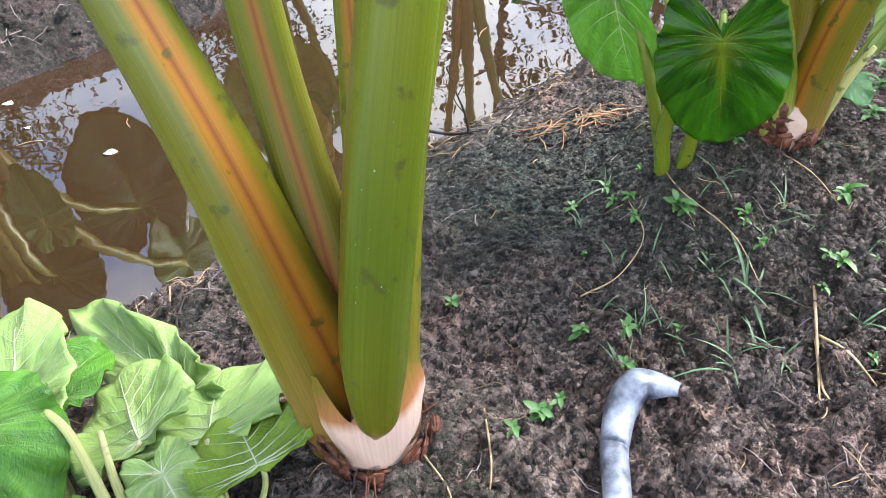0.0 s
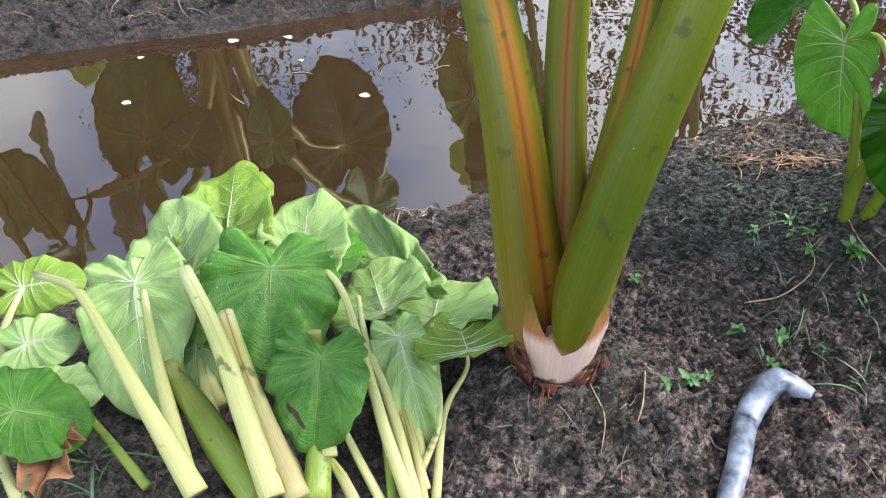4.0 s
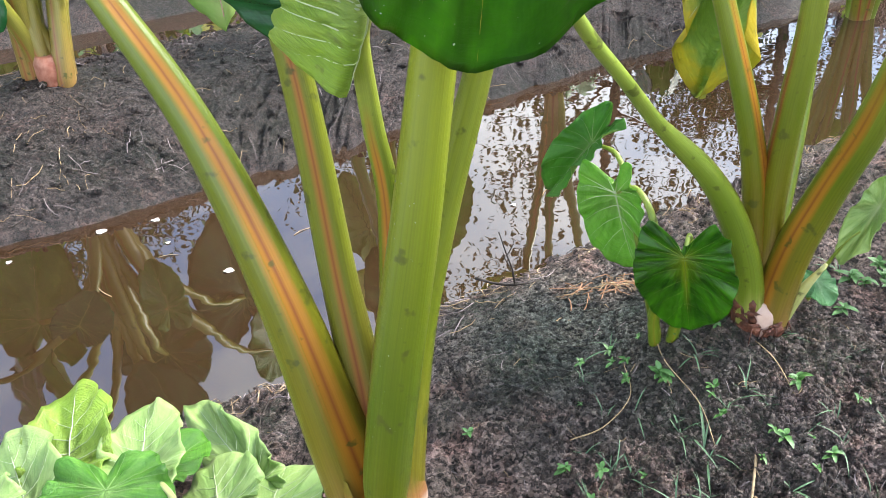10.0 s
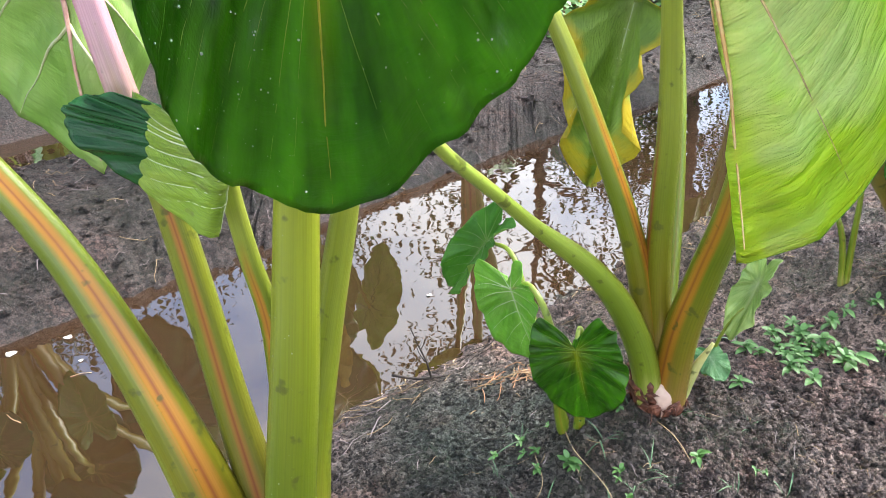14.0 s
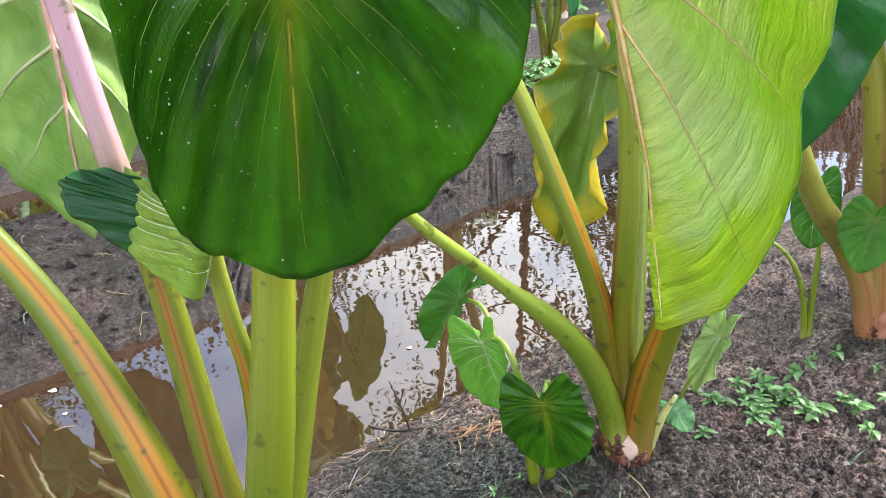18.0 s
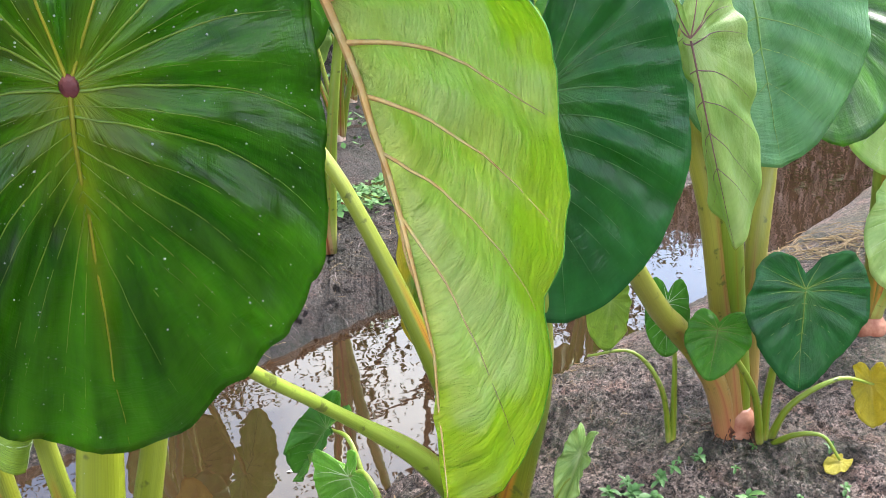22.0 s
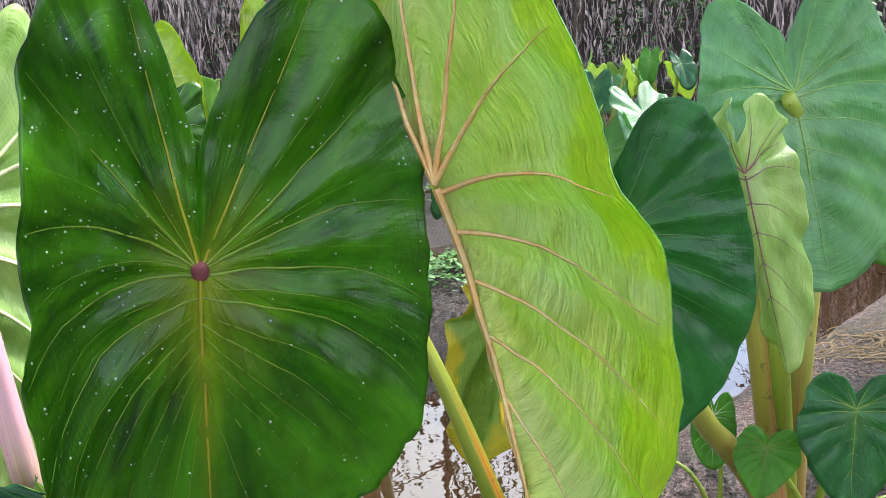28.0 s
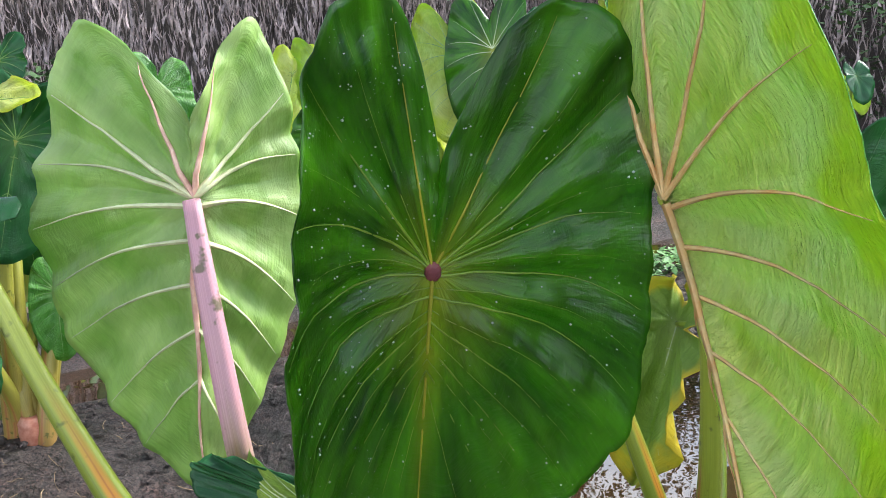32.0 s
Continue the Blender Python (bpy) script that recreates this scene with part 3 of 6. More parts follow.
class Blade:
    """The shape of one blade: local y to the tip, x across, z out of its upper side."""
    # where each side vein leaves the midrib, and the rim angle that it makes for
    PLAN = [(0.0, 157, 0.02), (0.0, 128, 0.05), (0.0, 103, 0.05), (0.03, 80, 0.05), (0.14, 58, 0.06), (0.28, 41, 0.05), (0.43, 28, 0.04), (0.6, 16, 0.03)]

    FINE = [(0.0, 142, 0.04), (0.0, 115, 0.05), (0.02, 91, 0.05), (0.09, 68, 0.06), (0.21, 49, 0.05), (0.35, 34, 0.04), (0.52, 22, 0.03), (0.7, 10, 0.02)]

    def __init__(self, size, fold=(0, 0), bend=0.0, wave=0.02, roll=(0, 0), wide=1.0, back=1.0, seed=0, cup=0.0, puff=0.012, notch=0.0, crease=0.09, sides=(1.0, 1.0), lobe=1.0, gap=0.0, taper=0.0, fan=1.0, round_lobes=False):
        self.size, self.fold, self.bend, self.wave, self.roll = size, fold, bend, wave, roll
        self.wide, self.back, self.seed, self.cup, self.puff, self.notch = wide, back, seed, cup, puff, notch
        self.crease, self.sides, self.lobe, self.gap, self.taper = crease, sides, lobe, gap, taper
        self.fan, self.outline = fan, ROUND_RIM if round_lobes else RIM
        rng = random.Random(seed)
        self.ph = [rng.uniform(0, 6.28) for _ in range(6)]
        self.lines = []
        for side in (1, -1):
            for m, a, bow in self.PLAN:
                a2 = a + rng.uniform(-4, 4)
                self.lines.append((self.line(m * 0.97 * fan, side * a2, bow * 0.7), a))
        self.fine = [self.line(m * 0.97 * fan, side * (a + rng.uniform(-3, 3)), bow * 0.7) for side in (1, -1) for m, a, bow in self.FINE]
        self.lines.append((np.stack([np.zeros(12), np.linspace(0.01, 0.96, 12)], -1), 0))

    def rim(self, deg):
        deg = np.asarray(deg, float)
        r = np.interp(np.abs(deg), self.outline[:, 0], self.outline[:, 1])
        if self.gap:
            r = r * (1 - self.gap * np.sin(np.pi * np.clip((np.abs(deg) - 148) / 40, 0, 1)))
        if self.notch:
            r = r * (1 - self.notch * (np.abs(np.sin(np.radians(deg) * 6.5 + self.ph[4])) ** 6 + 0.5 * np.sin(np.radians(deg) * 17 + self.ph[5]) ** 8))
        x, y = r * np.sin(np.radians(deg)) * self.wide * np.where(deg >= 0, *self.sides), r * np.cos(np.radians(deg))
        if self.taper:
            x = x * (1 - self.taper * np.clip(y - 0.2, 0, 1) / 0.8)
        return x, np.where(y < 0, y * self.back, y)

    def line(self, m, deg, bow, k=12):
        x1, y1 = self.rim(deg)
        t = np.linspace(0, 0.95, k)
        x, y = x1 * t, m + (float(y1) - m) * t
        y = y - (bow * np.sin(np.pi * np.minimum(t * 1.05, 1))) * (1 if abs(deg) < 120 else 0)
        return np.stack([x, y], -1)

    def lift_at(self, x, y):
        """Swelling between the veins."""
        d = np.full(x.shape, 9.0)
        for pts, _ in self.lines:
            for a, b in zip(pts[:-1], pts[1:]):
                ab = b - a
                t = np.clip(((x - a[0]) * ab[0] + (y - a[1]) * ab[1]) / (ab @ ab + 1e-9), 0, 1)
                d = np.minimum(d, np.hypot(x - a[0] - t * ab[0], y - a[1] - t * ab[1]))
        return 1 - np.exp(-(d / 0.055) ** 2)

    def surf(self, x, y, lift=0.0):
        """Places on the blade above flat points x, y (tip at y = 1)."""
        x, y = np.atleast_1d(np.asarray(x, float)), np.atleast_1d(np.asarray(y, float))
        a = np.arctan2(x / self.wide / np.where(x >= 0, *self.sides), np.where(y < 0, y / self.back, y))
        rx, ry = self.rim(np.degrees(a))
        v = np.hypot(x, y) / np.maximum(np.hypot(rx, ry), 1e-6)
        p = self.ph
        z = self.wave * v ** 3 * (np.sin(7 * a + p[0]) + 0.6 * np.sin(13 * a + p[1]) + 0.35 * np.sin(23 * a + p[2]))
        z = z + self.puff * self.lift_at(x, y) * np.clip(1.2 - 0.6 * v, 0, 1)
        z = z + self.puff * 0.9 * fbm(x + self.seed * 1.7 + 9, y + 9, 7, 2, 2) + self.puff * 0.5 * fbm(x + self.seed + 9, y + 9, 22, 2, 6)
        z = z + self.cup * (x * x + y * y) + lift
        sx = np.where(x >= 0, 1.0, -1.0)
        ax = np.abs(x)
        rl = np.where(x >= 0, self.roll[0], self.roll[1])
        kk = np.radians(np.where(rl == 0, 1e-3, rl)) / 0.3
        th = np.clip(ax - 0.2, 0, None) * kk
        z = z * np.cos(th) + (1 - np.cos(th)) / kk
        ax = np.minimum(ax, 0.2) + np.sin(th) / kk
        f = np.radians(np.where(x >= 0, self.fold[0], self.fold[1]))
        # the fold opens softly over the first few centimetres
        soft = np.clip(ax / (np.where(x >= 0, *self.crease) if isinstance(self.crease, tuple) else self.crease), 0, 1) ** 0.8
        f = f * soft
        x, z = sx * (ax * np.cos(f) - z * np.sin(f)), ax * np.sin(f) + z * np.cos(f)
        if self.bend:
            k = radians(self.bend) * np.where(y > 0, 1.0, self.lobe)
            t = y * k
            y, z = np.sin(t) / k + np.sin(t) * z, z * np.cos(t) - (1 - np.cos(t)) / k
        return np.stack([x, y, z], -1) * self.size

    def at(self, deg, v, lift=0.0):
        x, y = self.rim(deg)
        return Vector(self.surf(x * v, y * v, lift)[0])

    def mesh(self, name, top, under, rings=14, spokes=96, thick=0.0012):
        cols = spokes + 1
        v = np.maximum((np.arange(rings + 1) / rings) ** 0.85, 0.004)
        deg = -180 + 360 * np.arange(cols) / spokes
        rx, ry = self.rim(deg)
        X, Y = (v[:, None] * rx[None, :]).ravel(), (v[:, None] * ry[None, :]).ravel()
        verts = np.concatenate([self.surf(X, Y, thick / self.size), self.surf(X, Y, 0.0)])
        uv = np.stack(np.broadcast_arrays((np.arange(cols) / spokes)[None, :], v[:, None]), -1).reshape(-1, 2)
        uvs = np.concatenate([uv, uv])
        faces, fm = [], []
        block = (rings + 1) * cols
        for layer in (0, 1):
            o = layer * block
            for i in range(rings):
                for j in range(spokes):
                    q = [o + i * cols + j, o + (i + 1) * cols + j, o + (i + 1) * cols + j + 1, o + i * cols + j + 1]
                    faces.append(tuple(q if layer else (q[0], q[3], q[2], q[1])))
                    fm.append(layer)
        for j in range(spokes):
            a, b = rings * cols + j, rings * cols + j + 1
            faces.append((a, b, b + block, a + block))
            fm.append(0)
        return smooth_mesh(name, verts, faces, [top, under], fm, uvs)

    def vein(self, name, pts, mat, r0, under):
        """A rib along the blade's face."""
        p = self.surf(pts[:, 0], pts[:, 1], (-0.25 if under else 0.3) * r0 / self.size + (0 if under else 0.0012 / self.size))
        return tube(name, p, [r0, r0 * 0.68, r0 * 0.36, r0 * 0.1], mat, k=len(p), sides=6, face=(0, 0, 1), cap=False)


def lattice(ix, iy, seed):
    h = np.sin(ix * 127.1 + iy * 311.7 + seed * 74.7) * 43758.5453
    return h - np.floor(h)


def vnoise(x, y, seed=0):
    ix, iy = np.floor(x), np.floor(y)
    fx, fy = x - ix, y - iy
    fx, fy = fx * fx * (3 - 2 * fx), fy * fy * (3 - 2 * fy)
    a, b = lattice(ix, iy, seed), lattice(ix + 1, iy, seed)
    c, d = lattice(ix, iy + 1, seed), lattice(ix + 1, iy + 1, seed)
    return (a * (1 - fx) + b * fx) * (1 - fy) + (c * (1 - fx) + d * fx) * fy


def fbm(x, y, scale, octaves=4, seed=0):
    out, amp, tot = 0, 1.0, 0
    for o in range(octaves):
        out = out + amp * (vnoise(x * scale * 2 ** o, y * scale * 2 ** o, seed + o) - 0.5)
        tot += amp
        amp *= 0.55
    return out / tot


def placed(c, tip, normal):
    y = (Vector(tip) - Vector(c)).normalized()
    z = Vector(normal)
    z = (z - y * z.dot(y)).normalized()
    x = y.cross(z)
    m = Matrix((x, y, z)).transposed().to_4x4()
    m.translation = c
    return m


def add_leaf(parent, c, tip, normal, top, under, vein_mat=None, rib_mat=None, ribs="under", rib=0.0035, label="", detail=2, joint=False, fine=False, **shape):
    size = (Vector(tip) - Vector(c)).length
    b = Blade(size, **shape)
    rings, spokes = ((6, 48), (10, 84), (26, 196))[detail]
    ob = part_of(parent, "leaf_blade", b.mesh("leaf_blade", top, under, rings, spokes), label)
    ob.matrix_local = parent.matrix_world.inverted() @ placed(c, tip, normal) if parent.location.length == 0 else Matrix.Translation(-parent.location) @ placed(c, tip, normal)
    if vein_mat:
        rib_mat = rib_mat or vein_mat
        for pts, ang in b.lines:
            main = ang == 0
            part_of(ob, "midrib" if main else "side_vein", b.vein("vein", pts, rib_mat if main or ang > 140 else vein_mat, rib * (1.35 if main else 1.0 if ang > 70 else 0.35 + 0.6 * ang / 70), ribs == "under"))
        for pts in b.fine if fine else ():
            part_of(ob, "side_vein", b.vein("vein", pts, vein_mat, rib * 0.3, ribs == "under"))
    if joint:
        bm = bmesh.new()
        bmesh.ops.create_uvsphere(bm, u_segments=10, v_segments=6, radius=1.0)
        for v in bm.verts:
            v.co = Vector((v.co.x * 0.007, v.co.y * 0.009, v.co.z * 0.003 + 0.001))
        me = bpy.data.meshes.new("stalk_joint")
        bm.to_mesh(me)
        bm.free()
        me.materials.append(JOINT)
        part_of(ob, "stalk_joint", me)
    return ob, b


def add_stalk(parent, points, radii, mat, name="leaf_stalk", label="", **kw):
    o = parent.location
    ob = part_of(parent, name, tube(name, [Vector(p) - o for p in points], radii, mat, **kw), label)
    return ob


# ---------------------------------------------------------------- the ground: one sheet
AL, AC = np.array((0.75, 0.66)), np.array((-0.66, 0.75))      # along the ditches, across them
WATER_Z = -0.10


MOUNDS = [(-0.03, 0.52, 0.048, 0.13), (0.5, 0.98, 0.075, 0.2), (1.1, 1.4, 0.06, 0.22), (0.35, 0.94, 0.02, 0.1), (-1.47, 2.02, 0.05, 0.25), (0.75, 0.85, 0.03, 0.3)]
PROFILE = np.array([(-60, -0.02), (-1.2, -0.02), (-0.6, -0.02), (0.2, 0.0), (0.55, 0.0), (0.72, -0.01), (0.86, -0.05), (0.97, -0.1), (1.08, -0.17), (1.3, -0.25), (1.6, -0.25), (1.76, -0.17),
                    (1.86, -0.1), (1.95, -0.03), (2.08, 0.035), (2.3, 0.07), (2.7, 0.07), (2.95, 0.02), (3.2, -0.1), (3.4, -0.22), (3.6, -0.22), (3.8, -0.1), (4.0, 0.03), (4.6, 0.06), (5.1, 0.03), (5.35, -0.1), (5.5, -0.2),
                    (5.75, -0.2), (5.95, -0.1), (6.2, 0.04), (60, 0.1)])


def ground_z(x, y):
    x, y = np.asarray(x, float), np.asarray(y, float)
    c = AC[0] * x + AC[1] * y
    s = AL[0] * x + AL[1] * y
    c = c + 0.05 * np.sin(s * 2.1 + 0.6) * np.exp(-((c - 1.4) / 1.2) ** 2) * 0.5 + 0.07 * fbm(x, y, 2.2, 3, 5)
    z = np.interp(c, PROFILE[:, 0], PROFILE[:, 1])
    for mx, my, h, r in MOUNDS:
        z = z + h * np.exp(-((x - mx) ** 2 + (y - my) ** 2) / (r * r))
    near = np.exp(-((x - 0.1) ** 2 + (y - 1.0) ** 2) / 9.0)
    rough = np.clip(0.35 + 1.6 * fbm(x, y, 1.7, 2, 21), 0.15, 1.2)
    z = z + 0.03 * fbm(x, y, 9, 3, 11) + near * rough * 0.09 * fbm(x, y, 30, 4, 3)
    cl = fbm(x, y, 75, 2, 31)
    z = z + near * rough * 0.09 * np.clip(cl - 0.02, 0, 1)
    return z


def axis(lo, hi, step, far):
    fine = np.arange(lo, hi + step / 2, step)
    out, d, a = [], step, hi
    while a < far:
        d *= 1.16
        a += d
        out.append(a)
    low, d, a = [], step, lo
    while a > -far:
        d *= 1.16
        a -= d
        low.append(a)
    return np.concatenate([low[::-1], fine, out])


gx, gy = axis(-0.8, 1.35, 0.005, 90), axis(0.15, 1.75, 0.005, 90)
GX, GY = np.meshgrid(gx, gy)
GZ = ground_z(GX, GY)
gv = np.stack([GX, GY, GZ], -1).reshape(-1, 3)
nx, ny = len(gx), len(gy)
ii = (np.arange(ny - 1)[:, None] * nx + np.arange(nx - 1)[None, :]).ravel()
gf = np.stack([ii, ii + 1, ii + nx + 1, ii + nx], -1)
gm_ = bpy.data.meshes.new("ground")
gm_.vertices.add(len(gv))
gm_.vertices.foreach_set("co", gv.ravel())
gm_.loops.add(gf.size)
gm_.loops.foreach_set("vertex_index", gf.ravel())
gm_.polygons.add(len(gf))
gm_.polygons.foreach_set("loop_start", np.arange(0, gf.size, 4))
gm_.polygons.foreach_set("use_smooth", [True] * len(gf))
gm_.update(calc_edges=True)
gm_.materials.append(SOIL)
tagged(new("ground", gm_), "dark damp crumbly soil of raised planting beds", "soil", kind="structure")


def at_ground(x, y):
    return float(ground_z(x, y))


def channel(name, c0, c1, label):
    p = [AL * s + AC * c for s, c in ((-40, c0), (40, c0), (40, c1), (-40, c1))]
    me = smooth_mesh(name, [(q[0], q[1], WATER_Z) for q in p], [(0, 1, 2, 3)], [WATER], smooth=False)
    return tagged(new(name, me), label, "water", kind="structure")


channel("water", 0.7, 2.1, "still brown muddy water in a ditch between beds")
channel("water", 3.0, 4.0, "narrow strip of muddy water behind the far bed")
channel("water", 5.2, 6.1, "narrow strip of muddy water farther back")


# ---------------------------------------------------------------- the near taro plant
def corm(parent, x, y, r, h, flesh, skin=True, seed=0, girth=None):
    z0 = at_ground(x, y) - 0.03
    o = parent.location
    me = tube("corm", [Vector((x, y, z0)) - o, Vector((x, y, z0 + 0.03 + h * 0.5)) - o, Vector((x + 0.002, y, z0 + 0.03 + h)) - o], [r * 0.86, r * 1.0, r * 0.96, r * 0.72], flesh, k=12, sides=24, knobs=0.02, seed=seed)
    part_of(parent, "corm", me)
    if skin:
        r = girth or r
        rng = random.Random(seed)
        for i in range(40):
            low = i > 12
            a = rng.uniform(0, 6.28) if low else rng.uniform(2.75, 4.1)
            up = rng.uniform(0.034, 0.052) if low else rng.uniform(0.045, 0.08)
            w = rng.uniform(0.006, 0.012) if low else rng.uniform(0.01, 0.018)
            p = Vector((x + math.cos(a) * r * rng.uniform(1.12, 1.3), y + math.sin(a) * r * rng.uniform(1.12, 1.3), z0 + up)) - o
            q = p + Vector((math.cos(a) * rng.uniform(0.002, 0.012), math.sin(a) * rng.uniform(0.002, 0.012), rng.uniform(-0.02, 0.018)))
            me = tube("skin_scale", [p - Vector((0, 0, 0.026)), (p + q) / 2, q], [w, w * 1.1, w * 0.45], BARK, k=7, sides=9, face=(math.cos(a), math.sin(a), 0), flat=0.22, knobs=0.45, seed=i)
            part_of(parent, "skin_scale", me)
        for i in range(10):
            a = rng.uniform(0, 6.28)
            p = Vector((x + math.cos(a) * r * 0.95, y + math.sin(a) * r * 0.95, z0 + 0.035)) - o
            d = Vector((math.cos(a), math.sin(a), 0))
            q = p + d * rng.uniform(0.02, 0.05)
            q.z = at_ground(q.x + o.x, q.y + o.y) - o.z + 0.002
            part_of(parent, "root", tube("root", [p, p + d * 0.015 + Vector((0, 0, 0.006)), q], [0.0016, 0.0008], BARK, k=7, sides=5))


p1 = thing("taro_plant", "large taro plant with orange-edged green stalks and big drooping leaves", "taro plant", "taro plants in the near bed", at=(-0.03, 0.52, 0.01))
corm(p1, -0.031, 0.523, 0.037, 0.075, CORM, True, 3, 0.043)
# stalks: left, second, third, front, right
add_stalk(p1, [(-0.05, 0.52, 0.06), (-0.078, 0.526, 0.2), (-0.127, 0.548, 0.4), (-0.195, 0.568, 0.6), (-0.272, 0.575, 0.75), (-0.334, 0.58, 0.875), (-0.385, 0.588, 0.985), (-0.44, 0.6, 1.035), (-0.5, 0.62, 1.04), (-0.56, 0.63, 1.02)],
          [0.046, 0.041, 0.031, 0.0215, 0.0155, 0.0125, 0.0115, 0.011, 0.0105, 0.01], STALK_ORANGE, k=52, sides=28, face=(0.75, -0.65, 0.1), flat=0.8, groove=0.22, label="green leaf stalk with an orange channel")
add_stalk(p1, [(-0.04, 0.545, 0.08), (-0.052, 0.568, 0.25), (-0.07, 0.588, 0.4), (-0.079, 0.596, 0.55), (-0.088, 0.6, 0.66), (-0.107, 0.605, 0.77), (-0.138, 0.637, 0.94), (-0.164, 0.675, 1.055)],
          [0.034, 0.027, 0.022, 0.019, 0.017, 0.0155, 0.0135, 0.011], STALK_PINK, k=44, sides=24, face=(0.2, -1, 0), flat=0.85, groove=0.25, label="leaf stalk turning pink towards the top")
add_stalk(p1, [(-0.02, 0.545, 0.1), (-0.006, 0.565, 0.3), (0.004, 0.576, 0.5), (-0.003, 0.573, 0.6), (-0.006, 0.57, 0.68), (0.003, 0.56, 0.71), (0.02, 0.535, 0.732)],
          [0.03, 0.02, 0.0135, 0.0115, 0.0105, 0.009, 0.007], STALK_ORANGE, k=34, sides=20, face=(-0.2, -1, 0), flat=0.85, groove=0.2)
add_stalk(p1, [(-0.016, 0.468, 0.108), (-0.0135, 0.473, 0.135), (-0.009, 0.481, 0.2), (0.016, 0.495, 0.36), (0.046, 0.508, 0.52), (0.073, 0.52, 0.68), (0.104, 0.515, 0.84), (0.145, 0.46, 0.98), (0.172, 0.398, 1.034)],
          [0.006, 0.027, 0.0385, 0.0375, 0.034, 0.029, 0.023, 0.016, 0.011], STALK_FRONT, k=50, sides=28, face=(-1, -0.25, 0), flat=0.78, groove=0.12, label="broad olive-green sheathing leaf stalk")
add_stalk(p1, [(-0.018, 0.527, 0.06), (-0.004, 0.54, 0.2), (0.024, 0.565, 0.36), (0.066, 0.585, 0.52), (0.112, 0.585, 0.68), (0.15, 0.57, 0.85), (0.19, 0.55, 1.0)],
          [0.045, 0.041, 0.03, 0.022, 0.017, 0.014, 0.01], STALK, k=40, sides=24, face=(-1, -0.3, 0), flat=0.8, groove=0.15)

# the pale sheath that wraps the foot, open in front as a V
sv, sf, su = [], [], []
SH_A, SH_R = 60, 10
for i in range(SH_R + 1):
    for j in range(SH_A + 1):
        a = -math.pi + 2 * math.pi * j / SH_A
        d = abs((a + 0.12 + math.pi) % (2 * math.pi) - math.pi)
        h = 0.105 + 0.045 * min(1, d / 0.5) ** 1.05
        f = i / SH_R
        z = 0.012 + (h + 0.008 - 0.012) * f
        r = 0.035 + 0.018 * min(1, z / 0.1) ** 0.8 - 0.012 * max(0, z - 0.11) / 0.12 + 0.0025 * max(0, math.sin(3 * a + 26 * z)) ** 6
        lean = max(0, z - 0.08)
        sv.append((r * 1.04 * math.sin(a) - 0.02 * lean, -r * math.cos(a) + 0.06 * lean, z))
        su.append((j / SH_A, max(0.0, 7.0 * z - 0.68)))
for i in range(SH_R):
    for j in range(SH_A):
        q = i * (SH_A + 1) + j
        sf.append((q, q + 1, q + SH_A + 2, q + SH_A + 1))
part_of(p1, "leaf_sheath", smooth_mesh("leaf_sheath", sv, sf, [SHEATH], None, su), "cream and pink sheath, open in a V")
a_ob, a_bl = add_leaf(p1, (0.174, 0.379, 1.032), (0.122, 0.433, 0.675), (0.167, -1.156, 0.347), TOP_DARK, UNDER_PALE, VEIN_GREEN, VEIN_YELLOW, "top", 0.0014, "glossy deep green leaf beaded with water", joint=True, fine=True, fold=(43.7, -20), bend=17.4, wave=0.012, wide=0.958, back=1.2, seed=4, cup=-0.008, crease=0.388, sides=(0.78, 1.03), fan=0.42, round_lobes=True, lobe=0.5, roll=(37.7, 57.9), puff=0.042, notch=0.02)
add_leaf(p1, (-0.164, 0.679, 1.058), (-0.18, 0.655, 0.672), (0.2, 1, 0.05), TOP_FRESH, UNDER_PALE, VEIN_CREAM, VEIN_PINK, "under", 0.0044, "pale leaf underside with pink and cream ribs", fold=(52, -4), bend=6, wave=0.016, fine=False, seed=9, cup=0.04, puff=0.05, wide=1.28, back=1.12, notch=0.015, sides=(0.58, 0.95), gap=0.2, taper=0.4)
add_leaf(p1, (0.02, 0.53, 0.73), (-0.01, 0.54, 0.64), (-1, -0.12, 0.12), TOP_TEAL, CUT_LIME, VEIN_PALE, None, "under", 0.0012, "folded drooping leaf, blue-green inside and lime outside", fold=(76, 86), bend=-10, wave=0.05, seed=12, wide=2.8, notch=0.02, puff=-0.03, crease=0.3, sides=(1.2, 1.12), roll=(0, 20), back=0.7)
add_leaf(p1, (-0.575, 0.63, 1.02), (-0.93, 0.5, 0.74), (0.3, -0.85, 0.5), TOP_TEAL, UNDER_PALE, VEIN_DARK, None, "top", 0.002, "blue-green leaf on an arching stalk", fold=(14, 24), bend=20, wave=0.04, seed=15, detail=1, cup=-0.15, back=0.8, gap=0.2, wide=0.75)

# water beads on the near leaf
rng = random.Random(8)
bead_v, bead_f = [], []
for i in range(700):
    deg = rng.choice((-1, 1, 1)) * rng.uniform(5, 178)
    v = rng.uniform(0.08, 0.97) ** 0.6
    p = a_bl.at(deg, v, 0.0013 / a_bl.size)
    r = 0.0003 + 0.001 * rng.random() ** 4
    k = len(bead_v)
    for (h, w, m) in ((0, 1, 7), (0.55, 0.8, 7)):
        for j in range(m):
            bead_v.append(p + Vector((math.cos(6.283 * j / m) * r * w, math.sin(6.283 * j / m) * r * w, h * r)))
    bead_v.append(p + Vector((0, 0, r * 0.85)))
    for j in range(7):
        j2 = (j + 1) % 7
        bead_f += [(k + j, k + j2, k + 7 + j2, k + 7 + j), (k + 7 + j, k + 7 + j2, k + 14)]
